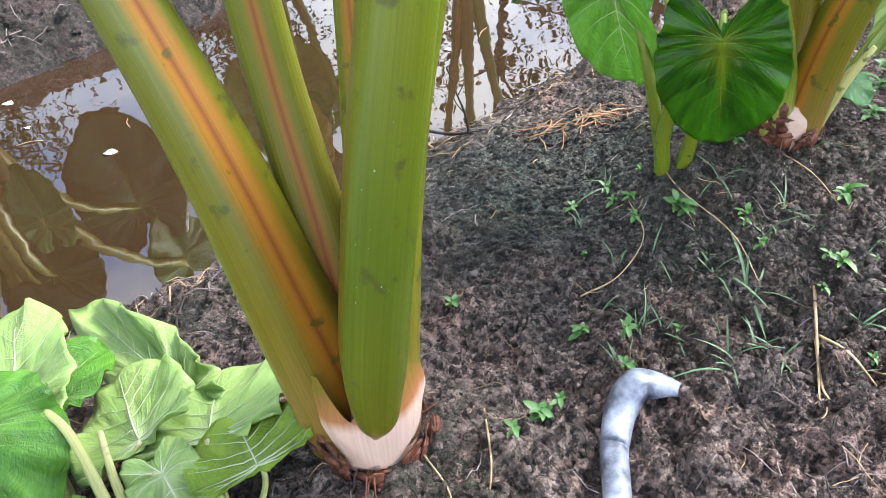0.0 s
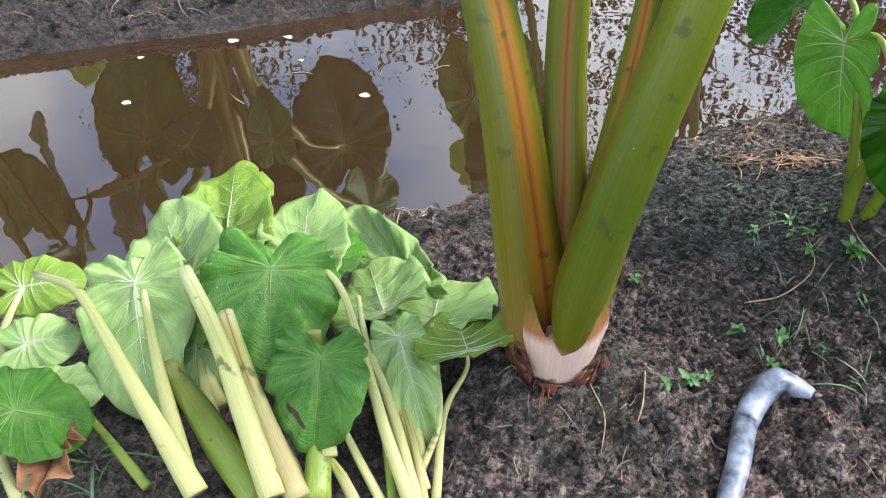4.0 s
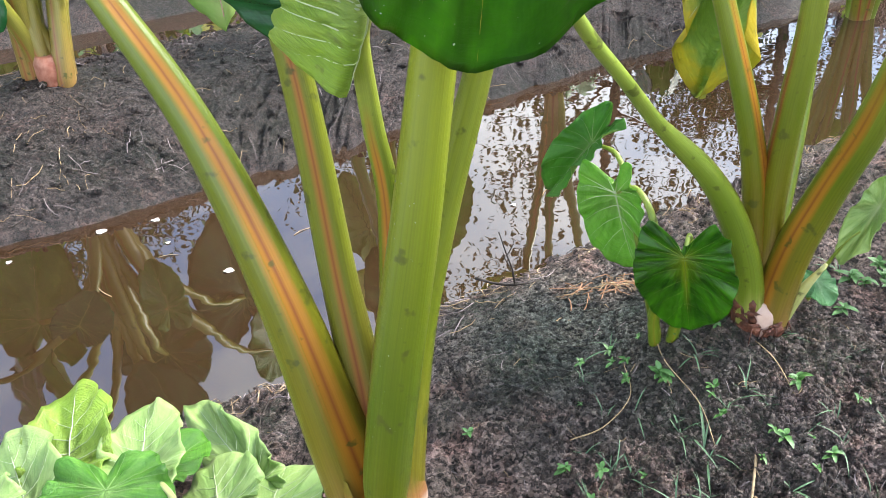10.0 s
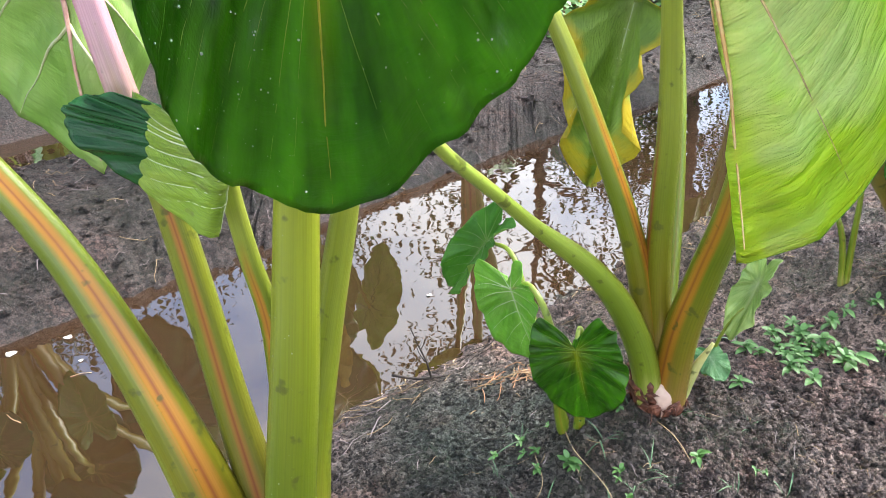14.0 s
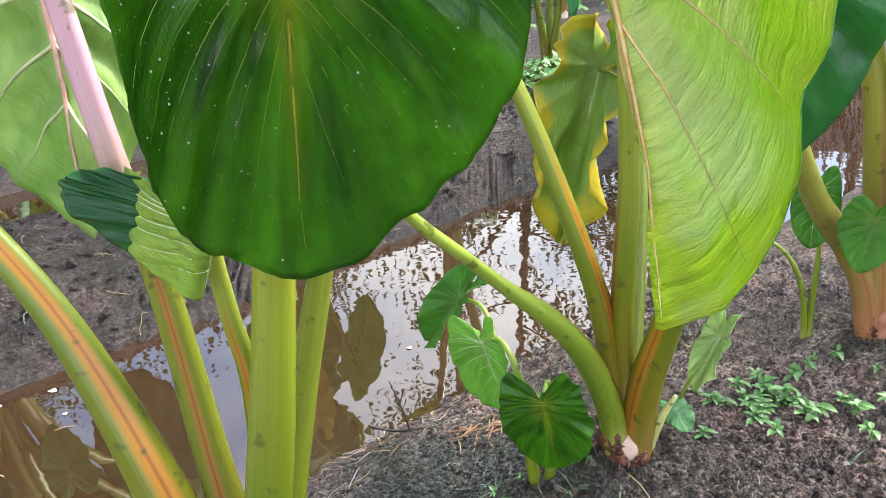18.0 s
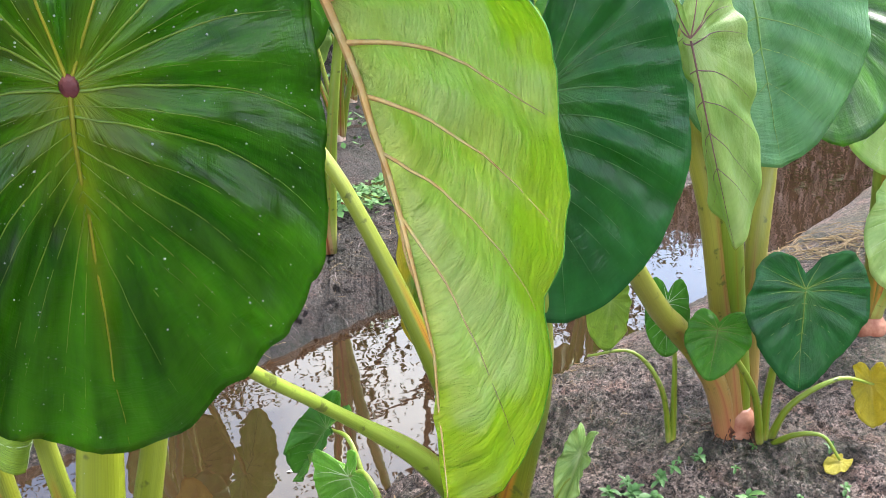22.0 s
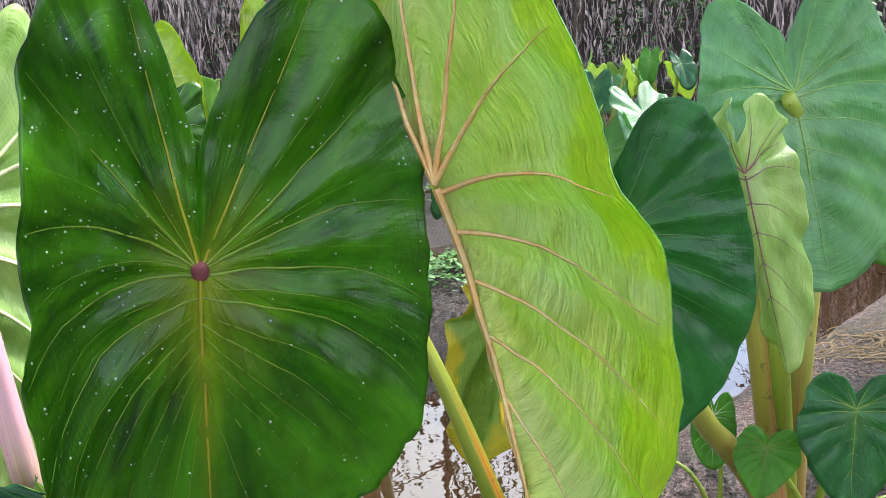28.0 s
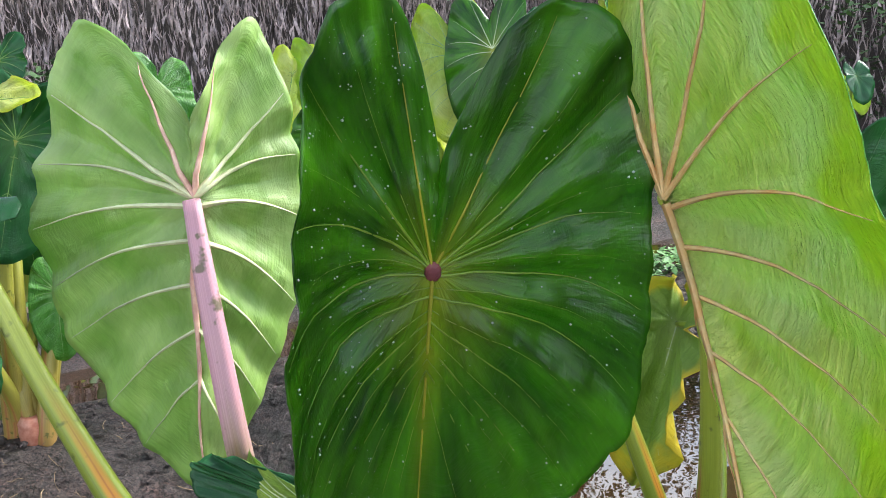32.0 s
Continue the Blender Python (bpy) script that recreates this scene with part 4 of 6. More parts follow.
beads = part_of(a_ob, "dew", smooth_mesh("dew", bead_v, bead_f, [DROP]))
beads["kind"] = "stuff"

# drops running down the stalks
rng = random.Random(12)
dv, df = [], []
for i in range(46):
    z = rng.uniform(0.28, 0.75)
    x = float(np.interp(z, (0.2, 0.36, 0.52, 0.68, 0.84), (-0.009, 0.016, 0.046, 0.073, 0.104)))
    y = float(np.interp(z, (0.2, 0.36, 0.52, 0.68, 0.84), (0.481, 0.495, 0.508, 0.52, 0.515)))
    r = float(np.interp(z, (0.2, 0.36, 0.52, 0.68, 0.84), (0.038, 0.0375, 0.034, 0.029, 0.023)))
    a = rng.uniform(-0.9, 0.9)
    p = Vector((x + r * 0.8 * math.sin(a), y - r * math.cos(a), z)) - p1.location
    s = rng.uniform(0.0003, 0.0009)
    k = len(dv)
    dv += [p + Vector((s, 0, 0)), p + Vector((0, 0, s * 1.3)), p - Vector((s, 0, 0)), p - Vector((0, 0, s * 1.5)), p + Vector((0, -s, -s * 0.3))]
    df += [(k, k + 1, k + 4), (k + 1, k + 2, k + 4), (k + 2, k + 3, k + 4), (k + 3, k, k + 4)]
drops = part_of(p1, "dew", smooth_mesh("dew", dv, df, [DROP]))
drops["kind"] = "stuff"

# ---------------------------------------------------------------- the second plant
p2 = thing("taro_plant", "taro plant with a pale corm and spreading green stalks", "taro plant", "taro plants in the near bed", at=(0.495, 0.98, 0))
corm(p2, 0.494, 0.97, 0.043, 0.045, CORM, True, 5, 0.034)
add_stalk(p2, [(0.482, 0.965, 0.07), (0.464, 0.955, 0.19), (0.425, 0.935, 0.3), (0.372, 0.895, 0.395), (0.3, 0.837, 0.488), (0.25, 0.75, 0.58), (0.201, 0.663, 0.67), (0.17, 0.6, 0.75)],
          [0.031, 0.029, 0.026, 0.0205, 0.0125, 0.0105, 0.0095, 0.008], STALK_PALE, k=40, sides=18, face=(0.5, -0.2, 1), flat=0.85, groove=0.1)
add_stalk(p2, [(0.485, 0.985, 0.12), (0.465, 0.985, 0.3), (0.44, 0.98, 0.42), (0.4, 0.98, 0.55), (0.345, 0.98, 0.71), (0.28, 0.98, 0.86), (0.2, 0.98, 0.96), (0.12, 0.99, 1.0)],
          [0.03, 0.024, 0.02, 0.0175, 0.014, 0.011, 0.009, 0.007], STALK_ORANGE, k=40, sides=16, face=(0.8, -0.6, 0), flat=0.85, groove=0.2)
add_stalk(p2, [(0.5, 0.99, 0.12), (0.487, 0.985, 0.3), (0.49, 0.98, 0.45), (0.495, 0.975, 0.57), (0.492, 0.97, 0.72), (0.48, 0.95, 0.9), (0.46, 0.93, 1.05)],
          [0.03, 0.024, 0.022, 0.02, 0.017, 0.013, 0.01], STALK, k=36, sides=16, face=(-1, -0.3, 0), flat=0.85, groove=0.1)
add_stalk(p2, [(0.503, 0.965, 0.07), (0.52, 0.95, 0.23), (0.545, 0.92, 0.36), (0.56, 0.85, 0.5), (0.555, 0.77, 0.66), (0.51, 0.65, 0.86), (0.43, 0.51, 1.02), (0.356, 0.402, 1.08)],
          [0.034, 0.03, 0.026, 0.023, 0.019, 0.016, 0.013, 0.01], STALK_ORANGE, k=40, sides=16, face=(-0.8, -0.6, 0), flat=0.85, groove=0.15)
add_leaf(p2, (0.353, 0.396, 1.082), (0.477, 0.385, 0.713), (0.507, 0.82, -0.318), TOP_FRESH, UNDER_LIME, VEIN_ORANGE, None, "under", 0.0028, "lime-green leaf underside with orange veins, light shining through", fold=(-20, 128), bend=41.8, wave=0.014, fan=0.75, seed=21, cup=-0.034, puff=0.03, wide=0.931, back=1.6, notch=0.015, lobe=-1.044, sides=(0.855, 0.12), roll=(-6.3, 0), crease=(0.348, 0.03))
# yellowing leaf behind
add_leaf(p2, (0.5, 1.37, 0.68), (0.394, 1.38, 0.292), (-0.6, -1, 0), DYING, DYING, VEIN_PALE, None, "under", 0.0018, "withering leaf with yellow edges", fold=(55, 45), wave=0.06, seed=25, wide=0.55, back=0.5, detail=1, bend=20)
add_stalk(p2, [(0.505, 1.0, 0.14), (0.54, 1.12, 0.45), (0.55, 1.27, 0.68), (0.5, 1.37, 0.68)], [0.014, 0.011, 0.009, 0.006], STALK_PALE, k=24, sides=10)
add_stalk(p2, [(0.525, 0.965, 0.08), (0.545, 0.95, 0.16), (0.57, 0.94, 0.22)], [0.012, 0.009, 0.003], STALK_CUT, name="dry_sheath", k=10, sides=8)

# young plant beside it
young = thing("taro_shoot", "young taro shoot with a dark heart-shaped leaf", "taro plant", "young taro shoots", at=(0.35, 0.94, 0))
add_stalk(young, [(0.34, 0.94, 0.0), (0.325, 0.93, 0.1), (0.325, 0.91, 0.2), (0.31, 0.91, 0.3), (0.285, 0.95, 0.335), (0.258, 0.985, 0.31)], [0.012, 0.01, 0.008, 0.006, 0.004, 0.003], STALK_PALE, k=24, sides=10)
add_stalk(young, [(0.352, 0.945, 0.0), (0.36, 0.92, 0.12), (0.365, 0.89, 0.24), (0.356, 0.86, 0.31), (0.347, 0.828, 0.298)], [0.011, 0.009, 0.006, 0.004, 0.003], STALK_PALE, k=24, sides=10)
add_stalk(young, [(0.345, 0.95, 0.0), (0.32, 0.95, 0.12), (0.29, 0.97, 0.25), (0.26, 1.04, 0.34), (0.225, 1.075, 0.35)], [0.01, 0.008, 0.005, 0.003], STALK_PALE, k=20, sides=8)
add_leaf(young, (0.347, 0.822, 0.298), (0.367, 0.834, 0.153), (-0.25, -1, 0.15), TOP_DARK, UNDER_PALE, VEIN_GREEN, None, "top", 0.0004, "dark green heart-shaped leaf", fold=(8, 10), wave=0.03, seed=31, wide=0.92, cup=-0.1, gap=0.6, back=0.85, puff=0.015, notch=0.02)
add_leaf(young, (0.255, 0.99, 0.306), (0.287, 0.987, 0.152), (-0.5, -0.85, 0.15), LEAF_LIGHT, UNDER_PALE, VEIN_PALE, None, "top", 0.0009, "light green leaf with pale veins", fold=(16, 26), wave=0.03, seed=33, wide=0.78, bend=12, gap=0.5, back=0.8)
add_leaf(young, (0.215, 1.09, 0.345), (0.128, 1.1, 0.235), (-0.5, -0.7, 0.35), TOP_FRESH, UNDER_PALE, VEIN_SOFT, None, "top", 0.0009, "curled green leaf", fold=(35, 50), wave=0.05, seed=35, detail=1, wide=0.7, bend=25)

# ---------------------------------------------------------------- the third plant
p3 = thing("taro_plant", "taro plant with a red corm and blue-green leaves", "taro plant", "taro plants in the near bed", at=(1.1, 1.4, 0))
corm(p3, 1.1, 1.39, 0.04, 0.06, CORM_RED, True, 7, 0.034)
add_stalk(p3, [(1.09, 1.39, -0.01), (1.05, 1.37, 0.17), (1.0, 1.35, 0.27), (0.93, 1.3, 0.37), (0.86, 1.2, 0.46), (0.76, 1.05, 0.62), (0.65, 0.9, 0.82), (0.57, 0.73, 0.965)], [0.027, 0.027, 0.025, 0.026, 0.022, 0.018, 0.014, 0.01], STALK_REDFOOT, k=34, sides=14)
add_stalk(p3, [(1.095, 1.38, -0.01), (1.075, 1.38, 0.2), (1.05, 1.38, 0.4), (1.02, 1.37, 0.6), (0.97, 1.35, 0.78), (0.93, 1.25, 0.92), (0.85, 1.06, 0.985)], [0.027, 0.027, 0.025, 0.024, 0.02, 0.016, 0.01], STALK_REDFOOT, k=34, sides=14, face=(0.3, -1, 0), groove=0.2)
add_stalk(p3, [(1.11, 1.4, -0.01), (1.1, 1.39, 0.2), (1.08, 1.38, 0.4), (1.06, 1.36, 0.6), (1.05, 1.3, 0.8), (1.02, 1.2, 1.0), (0.965, 1.13, 1.08)], [0.027, 0.027, 0.025, 0.027, 0.022, 0.017, 0.012], STALK_PALE, k=34, sides=14)
add_stalk(p3, [(1.12, 1.4, -0.01), (1.13, 1.41, 0.2), (1.14, 1.42, 0.4), (1.17, 1.45, 0.62), (1.22, 1.5, 0.85), (1.27, 1.5, 1.0)], [0.027, 0.026, 0.024, 0.024, 0.018, 0.012], STALK_REDFOOT, k=34, sides=14, face=(-0.6, -1, 0), groove=0.2)
add_leaf(p3, (0.568, 0.72, 0.962), (0.588, 0.735, 0.655), (-0.05, -1, 0.12), TOP_TEAL, UNDER_PALE, VEIN_DARK, None, "top", 0.0014, "deep blue-green leaf, glossy and wet", fine=True, fold=(70, 8), wave=0.02, seed=41, wide=0.98, bend=-6, cup=-0.15, sides=(0.2, 1.0), crease=(0.03, 0.3), puff=0.035, round_lobes=True, fan=0.8)
add_leaf(p3, (0.985, 1.155, 1.086), (1.04, 1.11, 0.742), (0.05, -1, 0.2), TOP_PALE, UNDER_PALE, VEIN_SOFT, None, "top", 0.0018, "broad grey-green leaf covered in drops", fold=(6, 6), wave=0.015, seed=43, wide=1.02, puff=0.025)
add_leaf(p3, (0.833, 0.985, 0.98), (0.915, 1.0, 0.635), (0.5, 0.85, 0.2), TOP_PALE, UNDER_PALE, simple("vein_purple", (0.12, 0.05, 0.05), (0.2, 0.1, 0.08), 60, 0.5), None, "under", 0.0013, "folded leaf, pale underside with dark veins", fold=(48, 66), wave=0.025, seed=45, wide=0.52, back=0.6)
add_leaf(p3, (1.28, 1.5, 1.0), (1.25, 1.3, 0.72), (0.2, -1, 0.4), TOP_DARK, UNDER_PALE, None, fold=(10, 10), wave=0.02, seed=47, detail=1)
shoots = [((1.135, 1.185, 0.482), (1.12, 1.165, 0.278), (0.0, -1, 0.2), TOP_TEAL, 1.12, 51), ((0.988, 1.235, 0.393), (0.967, 1.225, 0.285), (-0.1, -1, 0.2), TOP_FRESH, 1.15, 53)]
sh = thing("taro_shoot", "cluster of young taro leaves beside a red corm", "taro plant", "young taro shoots", at=(1.16, 1.36, 0))
for c, tp, nn, mt, wd, sd in shoots:
    add_leaf(sh, c, tp, nn, mt, UNDER_PALE, VEIN_GREEN, None, "top", 0.001, "heart-shaped green leaf with drops", fold=(8, 8), wave=0.02, seed=sd, wide=wd, detail=1, round_lobes=True, back=0.8, puff=0.03, gap=0.2, taper=0.4)
add_stalk(sh, [(1.15, 1.36, 0.03), (1.14, 1.32, 0.2), (1.15, 1.26, 0.42), (1.135, 1.195, 0.482)], [0.012, 0.009, 0.006, 0.004], STALK_PALE, k=16, sides=8)
add_stalk(sh, [(1.14, 1.35, 0.03), (1.1, 1.3, 0.2), (1.02, 1.25, 0.34), (0.988, 1.235, 0.393)], [0.01, 0.008, 0.005, 0.003], STALK_PALE, k=16, sides=8)
add_stalk(sh, [(1.16, 1.36, 0.03), (1.2, 1.34, 0.14), (1.3, 1.33, 0.2), (1.4, 1.36, 0.16)], [0.01, 0.007, 0.005, 0.003], STALK_PALE, k=16, sides=8)
add_leaf(sh, (1.4, 1.37, 0.16), (1.41, 1.36, 0.05), (-0.5, -1, 0.3), YELLOWED, YELLOWED, None, fold=(30, 30), wave=0.05, seed=55, wide=0.8, detail=1, label="yellow withered leaf")
add_stalk(sh, [(1.15, 1.35, 0.03), (1.19, 1.3, 0.09), (1.24, 1.27, 0.1), (1.27, 1.25, 0.05)], [0.008, 0.006, 0.004, 0.003], STALK_PALE, k=16, sides=8)
add_leaf(sh, (1.27, 1.25, 0.045), (1.225, 1.22, at_ground(1.225, 1.22) + 0.012), (0, -0.2, 1), YELLOWED, YELLOWED, None, wave=0.05, seed=56, wide=0.8, detail=0, label="yellow fallen leaf")
p6 = thing("taro_plant", "taro plant with orange stalks and lime leaves in the near bed", "taro plant", "taro plants in the near bed", at=(1.75, 1.95, 0.0))
corm(p6, 1.75, 1.95, 0.045, 0.05, CORM_RED, False, 12)
for i, (c, tp, nn, mt) in enumerate([((1.7, 1.9, 0.76), (1.71, 1.86, 0.5), (-0.3, -1, 0.2), UNDER_PALE), ((1.79, 1.86, 0.4), (1.73, 1.84, 0.17), (-0.3, -0.8, 0.5), CUT_PALE), ((1.95, 2.0, 1.0), (1.93, 1.9, 0.66), (0.1, -1, 0.4), TOP_DARK), ((1.6, 2.1, 1.02), (1.58, 2.05, 0.72), (-0.3, -1, 0.3), TOP_FRESH)]):
    add_leaf(p6, c, tp, nn, mt, UNDER_PALE, VEIN_PALE, None, "top", 0.0015, fold=(16, 16), wave=0.03, seed=180 + i, detail=1, wide=0.9)
    add_stalk(p6, [(1.75, 1.95, 0.04), (1.745 + 0.02 * i, 1.95, 0.3), (c[0] * 0.6 + 1.75 * 0.4, c[1] * 0.6 + 1.95 * 0.4, max(0.36, c[2] * 0.9)), c], [0.03, 0.024, 0.015, 0.008], (STALK_ORANGE, STALK_PALE)[i % 2], k=18, sides=10, groove=0.15)
sh2 = thing("taro_shoot", "small taro shoot with two light green leaves", "taro plant", "young taro shoots", at=(0.955, 1.4, 0))
add_stalk(sh2, [(0.955, 1.4, 0.02), (0.958, 1.4, 0.15), (0.955, 1.39, 0.28), (0.936, 1.38, 0.398)], [0.009, 0.007, 0.005, 0.003], STALK_PALE, k=16, sides=8)
add_leaf(sh2, (0.936, 1.38, 0.398), (0.929, 1.37, 0.275), (-0.4, -1, 0.2), TOP_FRESH, UNDER_PALE, VEIN_PALE, None, "top", 0.0009, fold=(15, 15), wave=0.02, seed=57, wide=0.75, detail=1, round_lobes=True, back=1.0, gap=0.2)
add_stalk(sh2, [(0.95, 1.4, 0.02), (0.93, 1.4, 0.18), (0.87, 1.42, 0.27), (0.766, 1.42, 0.272)], [0.008, 0.006, 0.004, 0.003], STALK_PALE, k=16, sides=8)
add_leaf(sh2, (0.83, 1.45, 0.39), (0.81, 1.44, 0.271), (-0.6, -1, 0.2), CUT_LIME, CUT_LIME, None, fold=(15, 15), wave=0.04, seed=58, wide=0.8, detail=1)


# ---------------------------------------------------------------- plants farther off
def far_plant(x, y, height, leaves, seed, tops, label, spread=0.28, lean=(0, 0), group="taro plants across the ditch", size=0.33, detail=0, red=False):
    rng = random.Random(seed)
    z = at_ground(x, y)
    ob = thing("taro_plant", label, "taro plant", group, at=(x, y, z - 0.02))
    corm(ob, x, y, 0.045, 0.06, CORM_RED if red else CORM, False, seed)
    for i in range(leaves):
        a = 6.283 * (i + rng.uniform(-0.3, 0.3)) / leaves + seed
        d = Vector((math.cos(a), math.sin(a), 0))
        h = height * rng.uniform(0.72, 1.05)
        out = spread * rng.uniform(0.6, 1.1)
        base = Vector((x, y, z + 0.02)) + d * 0.015
        top = Vector((x + lean[0], y + lean[1], z + h)) + d * out
        add_stalk(ob, [base, base + d * out * 0.25 + Vector((0, 0, h * 0.35)), base + d * out * 0.65 + Vector((lean[0] * 0.5, lean[1] * 0.5, h * 0.72)), top],
                  [0.03, 0.024, 0.016, 0.009], rng.choice((STALK, STALK_ORANGE, STALK_PALE)), k=16, sides=8, groove=0.1)
        ln = size * rng.uniform(0.8, 1.15)
        tip = top + d * ln * rng.uniform(0.2, 0.5) + Vector((rng.uniform(-0.06, 0.06), rng.uniform(-0.06, 0.06), -ln * rng.uniform(0.75, 0.95)))
        add_leaf(ob, top, tip, d * 0.8 + Vector((0, 0, 0.55)), rng.choice(tops), UNDER_PALE, VEIN_SOFT if detail else None, None, "under", 0.0022, fold=(rng.uniform(4, 18), rng.uniform(4, 18)), wave=0.03, seed=seed * 7 + i, detail=detail, wide=rng.uniform(0.85, 1.05), cup=-0.1)
    return ob


p4 = thing("taro_plant", "large taro plant with a pink corm across the ditch", "taro plant", "taro plants across the ditch", at=(-1.46, 1.99, 0.05))
corm(p4, -1.435, 1.98, 0.042, 0.07, CORM_RED, False, 2)
ACROSS = [
    ((-1.324, 1.95, 1.314), (-1.369, 1.92, 1.137), (0.2, -1, 0.35), TOP_TEAL, 0.95),
    ((-1.361, 1.85, 1.188), (-1.132, 1.82, 1.218), (0.1, -0.5, 0.8), UNDER_LIME, 0.8),
    ((-1.27, 1.9, 1.086), (-1.383, 1.87, 0.721), (0.35, -1, 0.3), TOP_TEAL, 0.85),
    ((-1.324, 2.05, 0.596), (-1.318, 2.02, 0.367), (0.5, -1, 0.3), TOP_FRESH, 0.7),
    ((-1.509, 1.8, 0.504), (-1.382, 1.77, 0.339), (0.2, -1, 0.4), TOP_TEAL, 0.9),
    ((-1.613, 1.85, 1.076), (-1.741, 1.82, 0.692), (-0.4, -0.9, 0.4), TOP_FRESH, 0.95),
    ((-1.53, 2.24, 0.99), (-1.52, 2.22, 0.6), (0.4, -1, 0.3), TOP_TEAL, 0.95),
    ((-1.93, 1.9, 1.1), (-1.9, 1.93, 0.74), (-0.5, -0.8, 0.5), TOP_TEAL, 0.95),
    ((-1.83, 1.98, 0.64), (-1.78, 2.02, 0.27), (0.2, -1, 0.3), TOP_FRESH, 0.95),
    ((-1.25, 2.49, 0.86), (-1.27, 2.46, 0.44), (0.6, -0.7, 0.3), TOP_TEAL, 0.95),
    ((-1.17, 2.56, 1.2), (-1.18, 2.5, 0.92), (0.7, -0.5, 0.4), TOP_FRESH, 0.95),
    ((-2.08, 1.78, 0.86), (-2.1, 1.74, 0.47), (-0.6, -0.7, 0.4), TOP_FRESH, 0.95),
]
for i, (c, tp, nn, mt, wd) in enumerate(ACROSS):
    add_leaf(p4, c, tp, nn, mt, UNDER_PALE, VEIN_SOFT, None, "top", 0.0015, fold=(10, 12), wave=0.03, seed=130 + i, detail=1, wide=wd, cup=-0.1, round_lobes=True, puff=0.03)
    foot = Vector((-1.52 + 0.012 * i, 1.99 + 0.03 * (i % 2), -0.02))
    d = Vector(c) - foot
    add_stalk(p4, [foot, foot + Vector((d.x * 0.06, 0, 0.2)), foot + Vector((d.x * 0.2, d.y * 0.2, 0.12 + d.z * 0.4)), foot + Vector((d.x * 0.6, d.y * 0.6, 0.1 + d.z * 0.75)), c], [0.034, 0.03, 0.024, 0.016, 0.009], STALK_REDFOOT, k=20, sides=12, groove=0.12)
p5 = thing("taro_plant", "taro plant with a pink corm and one yellowed leaf", "taro plant", "taro plants across the ditch", at=(-0.747, 2.7, 0.06))
corm(p5, -0.747, 2.7, 0.045, 0.08, CORM_RED, False, 9)
for i, (c, tp, nn, mt, un, wd) in enumerate([((-0.56, 2.68, 1.03), (-0.66, 2.62, 0.68), (0.75, -0.6, 0.25), TOP_DARK, UNDER_PALE, 0.9), ((-0.61, 2.86, 1.2), (-0.56, 2.9, 0.82), (0.2, 1, 0.2), TOP_FRESH, UNDER_LIME, 0.85), ((-0.57, 2.62, 0.77), (-0.56, 2.6, 0.48), (0.5, -0.7, 0.3), YELLOWED, YELLOWED, 0.6),
                                             ((0.03, 2.9, 1.3), (0.055, 2.84, 0.88), (-0.2, -1, 0.2), TOP_DARK, UNDER_PALE, 0.85), ((-0.14, 2.98, 1.3), (-0.12, 2.97, 0.92), (-0.3, 1, 0.2), TOP_FRESH, UNDER_LIME, 0.85), ((0.28, 3.0, 1.26), (0.27, 2.95, 0.9), (0.3, -1, 0.3), TOP_TEAL, UNDER_PALE, 0.9)]):
    if i == 3:
        p5 = thing("taro_plant", "taro plant with tall upright dark leaves", "taro plant", "taro plants across the ditch", at=(0.05, 3.05, 0.0))
    o = p5.location
    foot = Vector((o.x, o.y, at_ground(o.x, o.y) + 0.06))
    add_leaf(p5, c, tp, nn, mt, un, VEIN_PALE, None, "top" if mt is TOP_DARK else "under", 0.0018, fold=(12, 16), wave=0.03, seed=160 + i, detail=1, wide=wd, cup=-0.1, bend=12)
    d = Vector(c) - foot
    add_stalk(p5, [foot - Vector((0, 0, 0.05)), foot + d * 0.3 + Vector((0, 0, 0.1)), foot + d * 0.75 + Vector((0, 0, 0.1)), c], [0.032, 0.024, 0.015, 0.008], (STALK, STALK_ORANGE, STALK_PALE)[i % 3], k=18, sides=10, groove=0.12)
far_plant(-0.75, 3.3, 1.2, 5, 23, (TOP_FRESH, UNDER_LIME, TOP_PALE), "taro plant with yellow-green leaves behind the far bed", detail=1, spread=0.25, group="taro plants in the back beds")
far_plant(1.25, 3.3, 1.15, 6, 26, (TOP_PALE, UNDER_LIME, TOP_FRESH), "taro plant with pale leaves behind the far bed", detail=1, spread=0.25, group="taro plants in the back beds")
far_plant(0.58, 4.4, 0.55, 3, 8, (TOP_TEAL,), "small blue-green taro plant far across the ditch", spread=0.12, size=0.25)
far_plant(-2.2, 1.5, 1.1, 5, 11, (TOP_TEAL, TOP_FRESH), "taro plant across the ditch", detail=0)
far_plant(2.6, 2.5, 1.0, 5, 17, (TOP_TEAL, TOP_FRESH), "taro plant at the far end of the near bed", group="taro plants in the near bed")
rng = random.Random(77)
k = 0
for c in (4.5, 6.4, 7.6, 9.0):
    for s in np.arange(-4.5, 9.0, 0.85 if c < 7 else 1.1):
        p = AL * (s + rng.uniform(-0.2, 0.2)) + AC * (c + rng.uniform(-0.15, 0.15))
        if p[1] < 2.4:
            continue
        k += 1
        far_plant(p[0], p[1], rng.uniform(0.85, 1.12), 4, 100 + k, (TOP_TEAL, TOP_PALE, TOP_FRESH, UNDER_LIME), "taro plant in the beds farther back", group="taro plants in the back beds", size=0.34)


